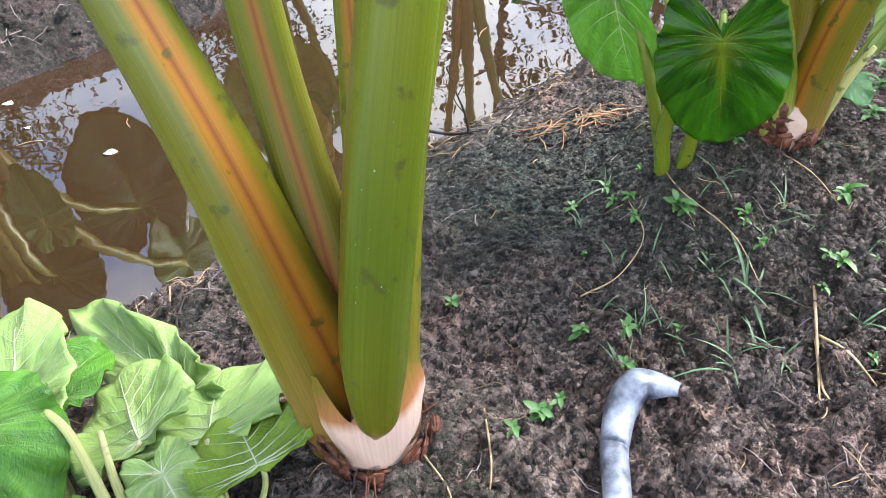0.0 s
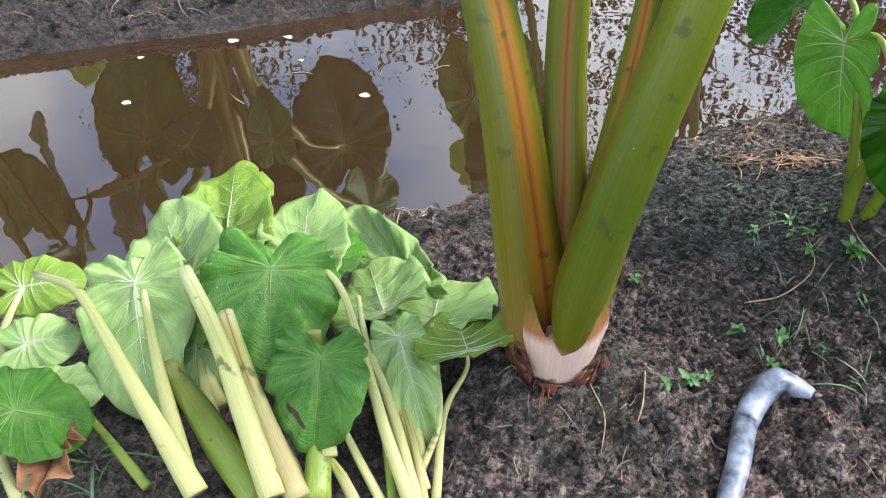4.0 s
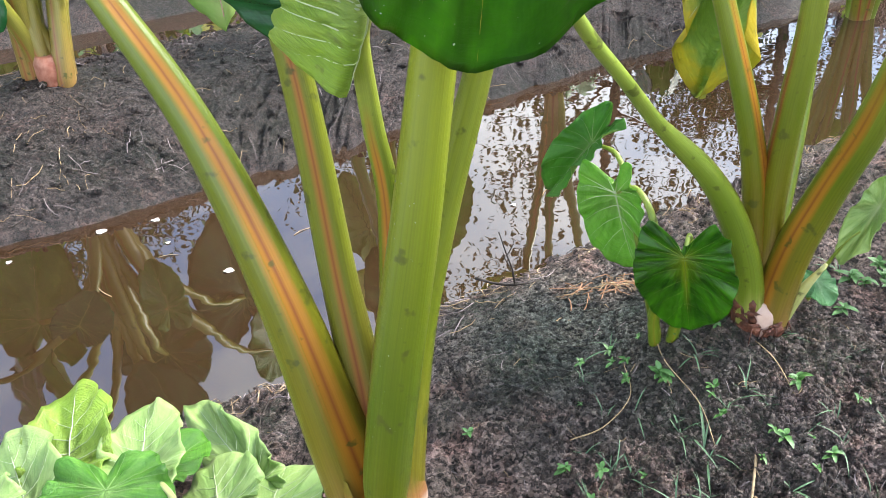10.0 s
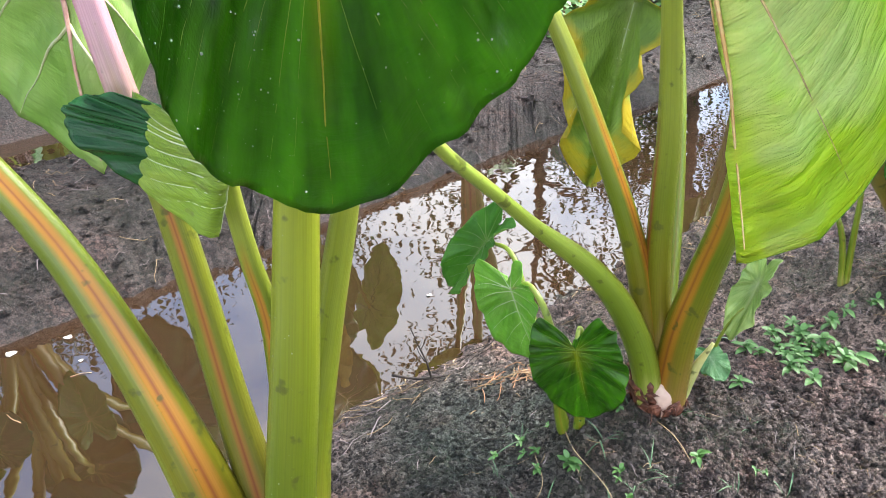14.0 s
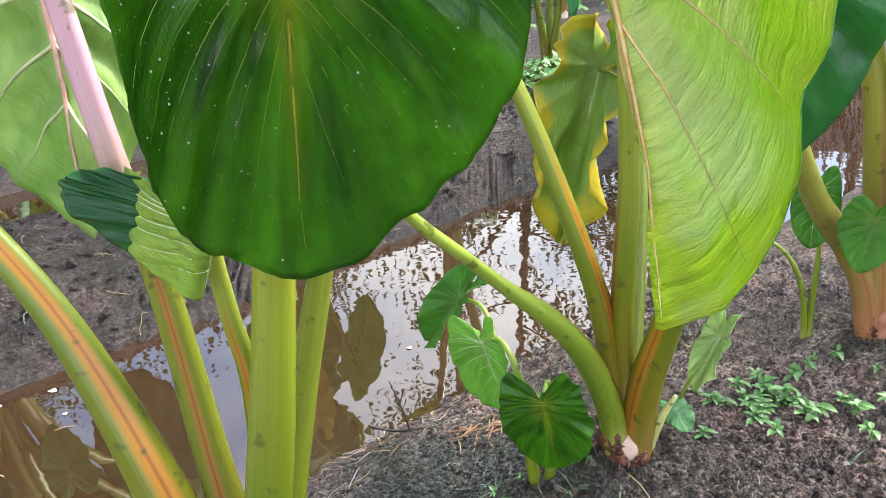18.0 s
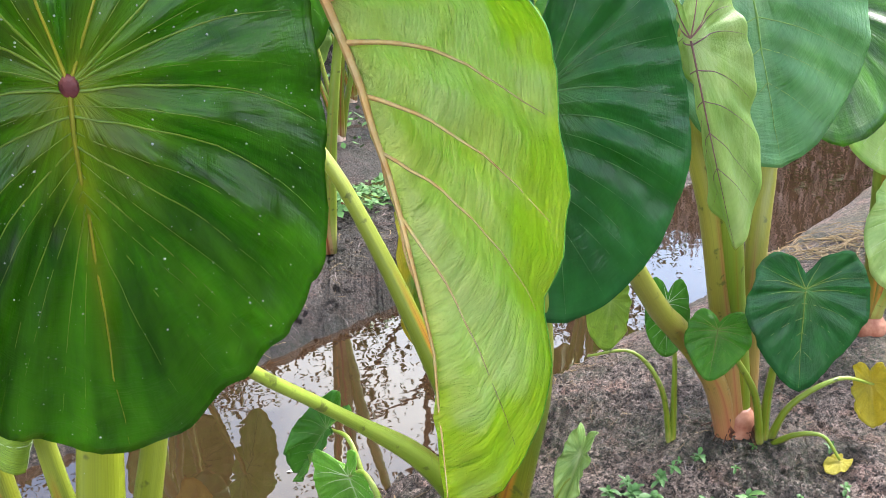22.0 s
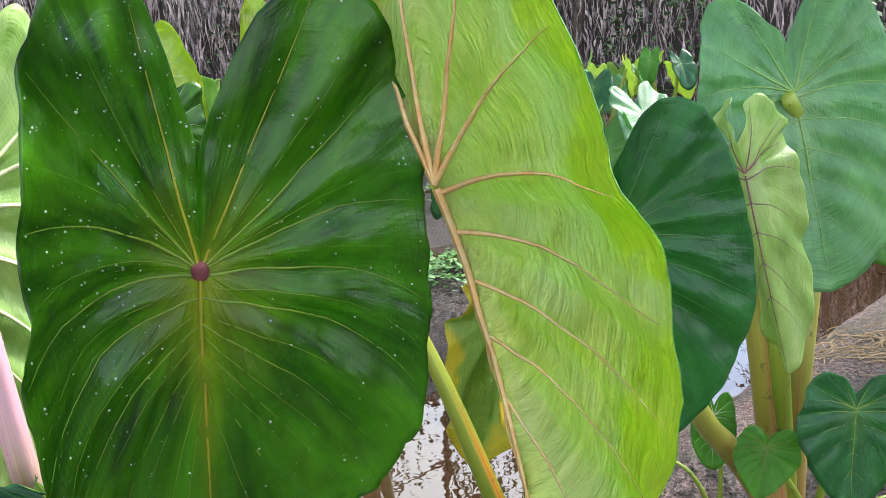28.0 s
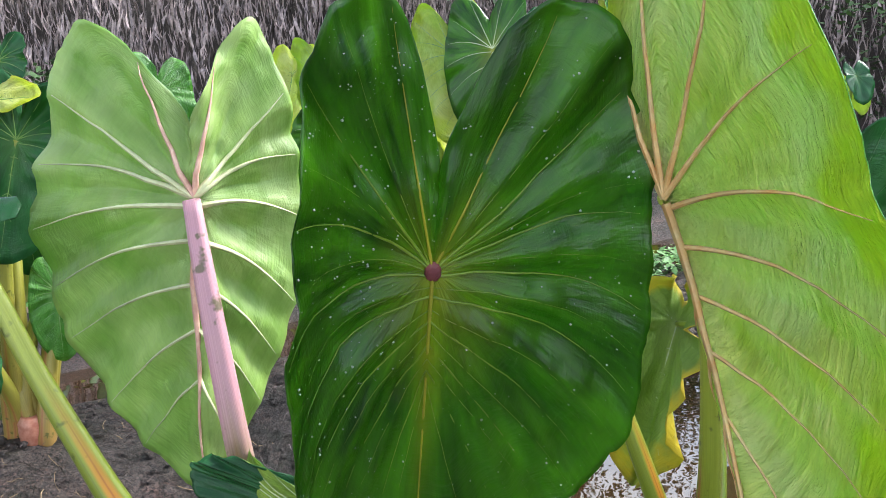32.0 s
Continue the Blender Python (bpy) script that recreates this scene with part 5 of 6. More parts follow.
for s, c in ((3.9, 0.35), (4.7, 0.2), (5.6, 0.4), (6.7, 0.3), (3.3, -0.5), (4.4, -0.7), (5.4, -0.6)):
    p = AL * s + AC * c
    k += 1
    far_plant(p[0], p[1], rng.uniform(0.85, 1.05), 4, 100 + k, (TOP_TEAL, TOP_PALE, TOP_FRESH), "taro plant farther along the near bed", group="taro plants in the near bed", size=0.34)


# ---------------------------------------------------------------- cut leaves in a heap
def cut_leaf(c, tip, normal, top, stalk, radii, label, seed, **kw):
    ob = thing("cut_leaf", label, "cut taro leaf", "cut leaves in a heap", at=tuple(stalk[-1]))
    add_leaf(ob, c, tip, normal, top, kw.pop("under", CUT_PALE), VEIN_SOFT if top in (HEAP_GREEN, HEAP_HOLED) else VEIN_PALE, None, kw.pop("ribs", "under"), 0.0009, seed=seed, detail=1, **kw)
    add_stalk(ob, stalk, radii, STALK_CUT, k=22, sides=10, face=(0, -0.3, 1), flat=0.85, groove=0.1)
    return ob


HEAP = [
    # joint, tip, facing, colours, stalk, radii, label, shape
    ((-0.485, 0.526, 0.1), (-0.534, 0.648, 0.155), (0.05, -0.75, 0.65), CUT_LIME, [(-0.489, 0.531, 0.095), (-0.488, 0.482, 0.07), (-0.417, 0.393, 0.04)], (0.004, 0.006, 0.01), "yellow-green cut leaf with a browned edge", dict(wide=0.98, fold=(12, 12), bend=14, notch=0.05)),
    ((-0.509, 0.46, 0.085), (-0.608, 0.559, 0.12), (0, -0.6, 0.8), CUT_PALE, [(-0.513, 0.464, 0.08), (-0.479, 0.417, 0.05), (-0.42, 0.353, 0.03)], (0.004, 0.006, 0.009), "pale cut leaf behind the cream stalks", dict(wide=1.0, fold=(14, 6), bend=12)),
    ((-0.558, 0.423, 0.095), (-0.461, 0.279, 0.035), (-0.15, -0.35, 1), CUT_PALE, [(-0.522, 0.396, 0.115), (-0.488, 0.355, 0.1), (-0.443, 0.303, 0.08), (-0.354, 0.208, 0.05)], (0.0045, 0.0055, 0.008, 0.011), "large pale cut leaf with a long cream stalk", dict(wide=0.74, fold=(6, 5), bend=14, back=0.6)),
    ((-0.367, 0.517, 0.11), (-0.409, 0.628, 0.145), (0.1, -0.65, 0.75), CUT_PALE, [(-0.34, 0.504, 0.125), (-0.289, 0.466, 0.125), (-0.229, 0.391, 0.1), (-0.177, 0.324, 0.065), (-0.133, 0.276, 0.03)], (0.0036, 0.0045, 0.0055, 0.0075, 0.0085), "pale cut leaf propped on the heap", dict(wide=1.0, fold=(16, 8), bend=15)),
    ((-0.381, 0.464, 0.135), (-0.34, 0.356, 0.075), (0.05, -0.4, 1), HEAP_GREEN, [(-0.384, 0.468, 0.13), (-0.407, 0.46, 0.07), (-0.333, 0.369, 0.04)], (0.005, 0.007, 0.011), "bright green wet cut leaf", dict(wide=1.25, fold=(10, -8), bend=24, notch=0.05, wave=0.06, back=0.75)),
    ((-0.375, 0.548, 0.075), (-0.339, 0.638, 0.06), (0, -0.35, 1), HEAP_GREEN, [(-0.378, 0.553, 0.07), (-0.354, 0.506, 0.04), (-0.308, 0.443, 0.03)], (0.003, 0.005, 0.008), "green cut leaf half hidden in the heap", dict(wide=1.05, fold=(16, 16), back=0.7)),
    ((-0.264, 0.353, 0.13), (-0.244, 0.271, 0.065), (0.05, -0.42, 1), HEAP_HOLED, [(-0.269, 0.361, 0.12), (-0.258, 0.338, 0.08), (-0.232, 0.288, 0.05)], (0.004, 0.007, 0.011), "green cut leaf with a brown hole", dict(wide=1.05, fold=(-8, 10), bend=22, notch=0.05, wave=0.05, back=0.65, gap=0.3)),
    ((-0.235, 0.575, 0.05), (-0.403, 0.71, 0.065), (-0.25, -0.5, 0.85), CUT_PALE, [(-0.237, 0.58, 0.045), (-0.209, 0.557, 0.03), (-0.177, 0.511, 0.02)], (0.003, 0.004, 0.006), "pale folded cut leaf pointing to the water", dict(wide=0.4, fold=(16, 22), bend=6, back=0.5)),
    ((-0.243, 0.486, 0.085), (-0.317, 0.6, 0.07), (-0.05, -0.5, 0.9), CUT_PALE, [(-0.242, 0.485, 0.088), (-0.252, 0.467, 0.075), (-0.229, 0.433, 0.065), (-0.187, 0.388, 0.045), (-0.124, 0.302, 0.02)], (0.0024, 0.0028, 0.0036, 0.005, 0.0065), "pale green round cut leaf on a curling stalk", dict(wide=0.95, fold=(8, 8), bend=14, back=0.15)),
    ((-0.182, 0.494, 0.075), (-0.206, 0.615, 0.06), (-0.05, -0.5, 0.9), CUT_PALE, [(-0.18, 0.487, 0.085), (-0.16, 0.447, 0.06), (-0.135, 0.381, 0.04), (-0.137, 0.325, 0.02)], (0.0024, 0.003, 0.0036, 0.005), "pale green cut leaf beside the plant's foot", dict(wide=1.25, fold=(10, 10), bend=14, back=0.2)),
    ((-0.124, 0.455, 0.085), (-0.165, 0.521, 0.085), (0.2, -0.5, 0.85), CUT_LIME, [(-0.131, 0.474, 0.065), (-0.126, 0.457, 0.05), (-0.134, 0.398, 0.035), (-0.11, 0.295, 0.02)], (0.0024, 0.003, 0.004, 0.0055), "speckled yellow-green cut leaf leaning on the plant", dict(wide=1.5, fold=(8, 10), bend=10, back=0.25)),
    ((-0.21, 0.447, 0.09), (-0.133, 0.352, 0.03), (0.2, -0.3, 1), CUT_PALE, [(-0.215, 0.446, 0.092), (-0.227, 0.446, 0.08), (-0.185, 0.411, 0.04), (-0.139, 0.337, 0.02)], (0.0025, 0.003, 0.005, 0.0065), "narrow pale cut leaf lying among stalks", dict(wide=0.5, fold=(-5, 4), bend=10, back=0.4)),
    ((-0.733, 0.406, 0.05), (-0.668, 0.454, 0.05), (0.1, -0.4, 1), CUT_LIME, [(-0.733, 0.406, 0.05), (-0.708, 0.33, 0.03), (-0.637, 0.263, 0.02)], (0.004, 0.006, 0.009), "yellow-green cut leaf near the water", dict(wide=1.05, bend=14)),
    ((-0.656, 0.321, 0.05), (-0.608, 0.367, 0.045), (0.1, -0.3, 1), CUT_PALE, [(-0.656, 0.321, 0.05), (-0.667, 0.283, 0.03), (-0.595, 0.223, 0.02)], (0.004, 0.006, 0.009), "pale cut leaf at the heap's edge", dict(wide=1.15, bend=14)),
    ((-0.565, 0.21, 0.085), (-0.501, 0.251, 0.045), (0.1, -0.15, 1), HEAP_GREEN, [(-0.569, 0.212, 0.08), (-0.568, 0.176, 0.04), (-0.507, 0.135, 0.03)], (0.004, 0.006, 0.009), "smooth green cut leaf lying flat", dict(wide=1.25, bend=22)),
    ((-0.594, 0.272, 0.04), (-0.526, 0.311, 0.035), (0, -0.2, 1), CUT_PALE, [(-0.599, 0.275, 0.035), (-0.616, 0.243, 0.03), (-0.603, 0.204, 0.02)], (0.004, 0.006, 0.008), "pale cut leaf lying flat under another", dict(wide=0.85)),
    ((-0.462, 0.402, 0.07), (-0.417, 0.317, 0.03), (0.05, -0.3, 1), CUT_PALE, [(-0.466, 0.406, 0.065), (-0.42, 0.344, 0.04), (-0.362, 0.282, 0.03)], (0.003, 0.006, 0.009), "pale cut leaf under the thick stalks", dict(wide=0.85, bend=12)),
    ((-0.48, 0.424, 0.085), (-0.472, 0.354, 0.06), (0.1, -0.3, 1), CUT_LIME, [(-0.484, 0.428, 0.08), (-0.45, 0.384, 0.05), (-0.388, 0.326, 0.03)], (0.003, 0.006, 0.009), "yellow-green cut leaf under the stalks", dict(wide=1.25, bend=15)),
]
for i, (c, tp, nn, mt, st, ra, lb, shp) in enumerate(HEAP):
    shp = dict(dict(wave=0.045, puff=0.045 if mt in (HEAP_GREEN, HEAP_HOLED) else -0.04, seed=200 + i), **shp)
    cut_leaf(c, tp, nn, mt, st, ra, lb, shp.pop("seed"), under=mt, ribs="top", **shp)
STALKS = [
    ([(-0.461, 0.405, 0.16), (-0.388, 0.345, 0.13), (-0.328, 0.285, 0.1), (-0.261, 0.218, 0.06)], (0.0085, 0.0105, 0.0125, 0.014), STALK_CUT, "thick cream cut stalk"),
    ([(-0.405, 0.39, 0.12), (-0.349, 0.33, 0.1), (-0.304, 0.288, 0.075), (-0.241, 0.233, 0.045)], (0.0095, 0.0115, 0.0125, 0.014), STALK_CUTRED, "thick cut stalk with a reddish edge"),
    ([(-0.454, 0.33, 0.075), (-0.384, 0.285, 0.065), (-0.344, 0.26, 0.05), (-0.287, 0.227, 0.035)], (0.011, 0.0165, 0.0185, 0.018), STALK_PALE, "broad green cut stalk with a purple edge"),
    ([(-0.66, 0.374, 0.12), (-0.572, 0.344, 0.15), (-0.517, 0.312, 0.14), (-0.444, 0.264, 0.11), (-0.387, 0.229, 0.08), (-0.339, 0.199, 0.055)], (0.005, 0.0055, 0.0065, 0.009, 0.0115, 0.013), STALK_CUT, "long arching cream cut stalk"),
    ([(-0.278, 0.488, 0.1), (-0.243, 0.429, 0.085), (-0.191, 0.37, 0.06), (-0.125, 0.277, 0.03)], (0.003, 0.0045, 0.006, 0.0075), STALK_CUT, "thin cream cut stalk"),
    ([(-0.289, 0.389, 0.13), (-0.281, 0.367, 0.1), (-0.254, 0.314, 0.06), (-0.226, 0.244, 0.035)], (0.0085, 0.01, 0.013, 0.0155), STALK_PALE, "short green cut stalk standing up"),
    ([(-0.23, 0.327, 0.05), (-0.2, 0.3, 0.04), (-0.164, 0.272, 0.02)], (0.004, 0.005, 0.006), STALK_CUT, "thin cream cut stalk"),
    ([(-0.232, 0.29, 0.045), (-0.21, 0.275, 0.04), (-0.186, 0.255, 0.03)], (0.0045, 0.006, 0.007), STALK_CUTRED, "thin cut stalk with a reddish edge"),
    ([(-0.524, 0.261, 0.035), (-0.47, 0.235, 0.03), (-0.413, 0.208, 0.02)], (0.0045, 0.0055, 0.006), STALK_PALE, "thin green cut stalk"),
    ([(-0.23, 0.403, 0.045), (-0.188, 0.344, 0.035), (-0.152, 0.275, 0.02)], (0.004, 0.005, 0.006), STALK_PALE, "thin green cut stalk"),
    ([(-0.198, 0.408, 0.05), (-0.154, 0.346, 0.035), (-0.12, 0.285, 0.02)], (0.004, 0.005, 0.006), STALK_CUTRED, "thin cut stalk with a reddish edge"),
    ([(-0.295, 0.294, 0.05), (-0.266, 0.27, 0.04), (-0.238, 0.24, 0.03)], (0.006, 0.008, 0.009), STALK_CUT, "thin cream cut stalk"),
]
for pts, ra, mt, lb in STALKS:
    ob = new("cut_stalk", tube("cut_stalk", [Vector(p) - Vector(pts[-1]) for p in pts], ra, mt, k=22, sides=14, face=(0.3, -0.3, 1), flat=0.85, groove=0.12))
    ob.location = pts[-1]
    tagged(ob, lb + " lying in the heap", "cut stalk", "cut leaves in a heap")
brown = thing("dry_leaf", "crumpled brown dry leaf on the soil", "dry leaf", at=(-0.53, 0.2, 0.02))
DRY_LEAF = simple("dry_leaf_brown", (0.22, 0.09, 0.035), (0.42, 0.2, 0.09), 40, 0.75)
add_leaf(brown, (-0.53, 0.21, 0.03), (-0.5, 0.15, 0.035), (0, -0.3, 1), DRY_LEAF, DRY_LEAF, None, fold=(40, 30), wave=0.12, puff=0.06, seed=301, detail=1, wide=1.1)

# ---------------------------------------------------------------- the tool lying on the soil
tool = thing("sickle", "worn grey tool handle with a bent end on the soil", "garden tool", at=(0.2, 0.4, 0.0))
hp = [(0.19, 0.24), (0.192, 0.384), (0.2, 0.449), (0.208, 0.52), (0.22, 0.56), (0.238, 0.583), (0.26, 0.586), (0.282, 0.577)]
hz = [at_ground(x, y) + 0.012 for x, y in hp]
hz = [max(0.012, min(z, 0.03)) for z in hz]
hq = [(x, y, z) for (x, y), z in zip(hp, hz)]
add_stalk(tool, hq[:5], [0.0125, 0.013, 0.0135, 0.0145, 0.0165], STEEL, name="handle", k=30, sides=18, face=(0, 0, 1), flat=0.72)
add_stalk(tool, hq[3:], [0.0148, 0.017, 0.0185, 0.0165, 0.008], STEEL, name="bent_end", k=26, sides=18, face=(0, 0, 1), flat=0.74)

# ---------------------------------------------------------------- small growth
def leaflet(name, ln, w, mat, curl=0.3):
    v, f = [], []
    for i in range(6):
        t = i / 5
        ww = w * math.sin(math.pi * min(1, t * 0.92 + 0.08)) ** 0.8
        z = ln * (0.35 * t - curl * t * t)
        v += [(-ww, ln * t, z + ww * 0.25), (0, ln * t, z), (ww, ln * t, z + ww * 0.25)]
    for i in range(5):
        a = i * 3
        f += [(a, a + 1, a + 4, a + 3), (a + 1, a + 2, a + 5, a + 4)]
    return smooth_mesh(name, v, f, [mat])


LEAFLETS = [leaflet("leaf", 0.016, 0.0034, WEED), leaflet("leaf", 0.021, 0.0042, WEED, 0.5), leaflet("leaf", 0.012, 0.004, WEED, 0.15)]
BLADES = [leaflet("blade", 0.07, 0.0017, GRASS, 0.45), leaflet("blade", 0.1, 0.0019, GRASS, 0.75), leaflet("blade", 0.05, 0.0014, GRASS, 0.1)]


def weed(x, y, size, n, seed, label="small green weed with pointed leaves"):
    rng = random.Random(seed)
    ob = thing("weed", label, "weed", "weeds on the bed", at=(x, y, at_ground(x, y)))
    part_of(ob, "stem", tube("stem", [(0, 0, -0.004), (0.001, 0.001, 0.008 * size), (0.002, 0, 0.016 * size)], [0.0012, 0.0008], WEED, k=5, sides=5))
    for i in range(n):
        lf = part_of(ob, "leaf", LEAFLETS[i % 3])
        lf.matrix_local = pose(0, 0, (0.004 + 0.012 * i / n) * size, rng.uniform(-10, 35), rng.uniform(-15, 15), 137.5 * i + rng.uniform(-20, 20)) @ Matrix.Scale(size * rng.uniform(0.7, 1.1), 4)
    return ob


def tuft(x, y, size, n, seed):
    rng = random.Random(seed)
    ob = thing("grass_tuft", "thin blue-green grass tuft growing in soil", "grass", "grass tufts on the bed", at=(x, y, at_ground(x, y) - 0.002))
    for i in range(n):
        lf = part_of(ob, "blade", BLADES[i % 3])
        lf.matrix_local = pose(rng.uniform(-0.005, 0.005), rng.uniform(-0.005, 0.005), 0, rng.uniform(0, 60), rng.uniform(-15, 15), rng.uniform(0, 360)) @ Matrix.Scale(size * rng.uniform(0.6, 1.1), 4)
    return ob


for i, (x, y, sz, n) in enumerate([(0.284, 0.864, 0.9, 6), (0.333, 0.855, 1.3, 9), (0.345, 0.85, 1.0, 7), (0.413, 0.831, 0.9, 6), (0.535, 0.844, 1.2, 8), (0.504, 0.748, 1.2, 7), (0.195, 0.686, 0.9, 7), (0.246, 0.679, 1.0, 6),
                                   (0.138, 0.563, 1.3, 8), (0.108, 0.523, 0.8, 5), (0.235, 0.621, 0.9, 6), (0.046, 0.728, 0.9, 6), (0.21, 0.925, 0.7, 6), (0.257, 0.936, 0.9, 6), (0.283, 0.9, 0.8, 5), (0.567, 0.729, 1.0, 8),
                                   (0.16, 0.58, 0.8, 6), (0.36, 0.93, 1.0, 7), (0.42, 0.78, 0.8, 6)]):
    weed(x, y, sz, n, 400 + i)
rng = random.Random(37)
for i in range(42):
    x, y = rng.uniform(0.18, 0.66), rng.uniform(0.6, 0.97)
    if i % 3 == 0:
        weed(x, y, rng.uniform(0.4, 0.8), rng.randint(4, 6), 430 + i)
    else:
        tuft(x, y, rng.uniform(0.3, 0.7), rng.randint(4, 7), 430 + i)
rng = random.Random(31)
for i in range(34):
    x, y = rng.gauss(0.8, 0.085), rng.gauss(1.19, 0.06)
    weed(x, y, rng.uniform(1.0, 2.0), rng.randint(6, 9), 450 + i, "leafy green weed in a patch beside the plant")
for i in range(16):
    weed(rng.uniform(0.85, 1.3), rng.uniform(1.05, 1.35), rng.uniform(0.7, 1.3), 6, 500 + i)
for i, (x, y, sz, n) in enumerate([(0.395, 0.726, 1.0, 7), (0.363, 0.761, 0.9, 6), (0.43, 0.8, 0.8, 6), (0.262, 0.69, 0.55, 8), (0.26, 0.95, 0.6, 7), (0.58, 0.74, 0.5, 8), (0.215, 0.88, 0.5, 5), (0.25, 0.79, 0.5, 4), (0.3, 0.8, 0.6, 5),
                                   (0.9, 1.0, 0.8, 7), (1.0, 0.95, 0.9, 7), (0.7, 1.25, 0.8, 6), (-0.5, 0.22, 0.9, 9), (-0.55, 0.19, 0.9, 9), (-0.47, 0.19, 0.8, 9), (-0.58, 0.24, 0.7, 8), (0.62, 0.68, 0.7, 5), (0.66, 0.8, 0.6, 5)]):
    tuft(x, y, sz, n, 600 + i)
tiny = thing("taro_shoot", "tiny pale taro shoot with curled leaf", "taro plant", "young taro shoots", at=(0.6, 1.05, 0.03))
add_stalk(tiny, [(0.585, 1.05, 0.06), (0.6, 1.05, 0.13), (0.63, 1.05, 0.2), (0.664, 1.05, 0.225)], [0.004, 0.003, 0.002], STALK_PALE, k=12, sides=6)
add_leaf(tiny, (0.666, 1.05, 0.262), (0.625, 1.045, 0.155), (-0.5, -0.6, 0.4), CUT_PALE, CUT_PALE, None, fold=(40, 40), wave=0.04, seed=310, wide=0.6, detail=1)
add_leaf(tiny, (0.59, 1.03, 0.13), (0.6, 0.98, 0.115), (0, -0.3, 1), TOP_PALE, TOP_PALE, None, wave=0.06, seed=311, wide=1.0, detail=1)

# ---------------------------------------------------------------- twigs, straw, crumbs
twig = thing("dead_twig", "thin dark dead twig standing at the water's edge", "twig", at=(0.06, 1.25, -0.06))
part_of(twig, "stem", tube("stem", [(0.007, 0, -0.02), (0.0, 0, 0.04), (-0.012, 0, 0.08), (-0.026, 0, 0.13)], [0.0028, 0.002, 0.0012], TWIG, k=14, sides=6, knobs=0.2))
part_of(twig, "branch", tube("branch", [(0.0, 0, 0.04), (-0.014, 0.01, 0.055), (-0.02, 0.01, 0.075)], [0.0014, 0.0007], TWIG, k=8, sides=5))
part_of(twig, "branch", tube("branch", [(-0.01, 0, 0.075), (0.0, 0.01, 0.09), (0.003, 0.01, 0.105)], [0.0012, 0.0006], TWIG, k=8, sides=5))
part_of(twig, "branch", tube("branch", [(-0.08, 0, 0.012), (-0.02, 0, 0.0), (0.05, 0.0, 0.008), (0.1, 0.02, 0.02)], [0.003, 0.0025, 0.0015], TWIG, k=12, sides=6, knobs=0.2))


def litter(name, label, count, where, lengths, widths, mats, seed, category="litter", lift=0.002):
    """Loose bits strewn on the soil, as one heap of stuff."""
    pr = random.Random(seed)
    rng = np.random.RandomState(seed)
    xy = np.array([where(pr) for _ in range(count)])
    a, bend = rng.rand(count) * 6.283, rng.uniform(-0.6, 0.6, count)
    ln, w = rng.uniform(*lengths, count), rng.uniform(*widths, count)
    t = np.arange(5) / 4 - 0.5
    ang = a[:, None] + bend[:, None] * t
    px, py = xy[:, :1] + np.cos(ang) * ln[:, None] * t, xy[:, 1:] + np.sin(ang) * ln[:, None] * t
    pz = ground_z(px, py) + lift + w[:, None] + rng.uniform(0, 0.003, px.shape)
    p = np.stack([px, py, pz], -1)
    n = np.stack([-np.sin(a) * w, np.cos(a) * w, 0 * w], -1)[:, None, :]
    up = np.stack([0 * w, 0 * w, w], -1)[:, None, :]
    v = np.stack([p - n, p + up, p + n, p - up], 2).reshape(-1, 3)
    f, fm = [], []
    for i in range(count):
        m = pr.randrange(len(mats))
        for j in range(4):
            for q in range(4):
                k, q2 = i * 20 + j * 4, (q + 1) % 4
                f.append((k + q, k + q2, k + 4 + q2, k + 4 + q))
                fm.append(m)
    ob = new(name, smooth_mesh(name, v, f, mats, fm))
    return tagged(ob, label, category, kind="stuff")


def bed(rng):
    while True:
        x, y = rng.uniform(-0.9, 1.6), rng.uniform(0.15, 2.2)
        if AC[0] * x + AC[1] * y < 0.95:
            return x, y


def bank(rng):
    p = AL * rng.uniform(-0.6, 4.0) + AC * rng.uniform(1.9, 2.9)
    return p[0], p[1]


def rim(rng):
    p = AL * rng.uniform(-0.3, 2.2) + AC * (0.93 + rng.gauss(0, 0.04))
    return p[0], p[1]


litter("plant_litter", "fine dry root and straw bits strewn over soil", 1800, bed, (0.006, 0.045), (0.0003, 0.0008), [DRY, DRY_GREY, TWIG, DRY_GREY, TWIG], 5)
litter("plant_litter", "dark straw and rootlets strewn over the far bank", 2200, bank, (0.015, 0.09), (0.0005, 0.0014), [DRY_GREY, TWIG, TWIG, TWIG, DRY_GREY, DRY], 6)
litter("plant_litter", "matted dry straw along the water's edge", 420, rim, (0.02, 0.09), (0.0005, 0.0014), [DRY, DRY_GREY, TWIG], 7)
litter("straw_tuft", "small tuft of dry reddish straw", 60, lambda r: (r.gauss(0.25, 0.045), r.gauss(1.165, 0.02)), (0.02, 0.06), (0.0006, 0.0012), [DRY, simple("straw_red", (0.36, 0.17, 0.09), (0.5, 0.28, 0.16), 90, 0.8)], 8)
litter("straw_tuft", "dry straw lying on the far end of the bed", 160, lambda r: (r.gauss(2.05, 0.16), r.gauss(2.75, 0.16)), (0.05, 0.2), (0.0012, 0.003), [DRY], 9)
litter("straw_tuft", "dry rootlets in a tangle beside the bed", 45, lambda r: (r.gauss(0.46, 0.06), r.gauss(0.5, 0.06)), (0.02, 0.06), (0.0003, 0.0008), [DRY_GREY, TWIG, DRY], 10)


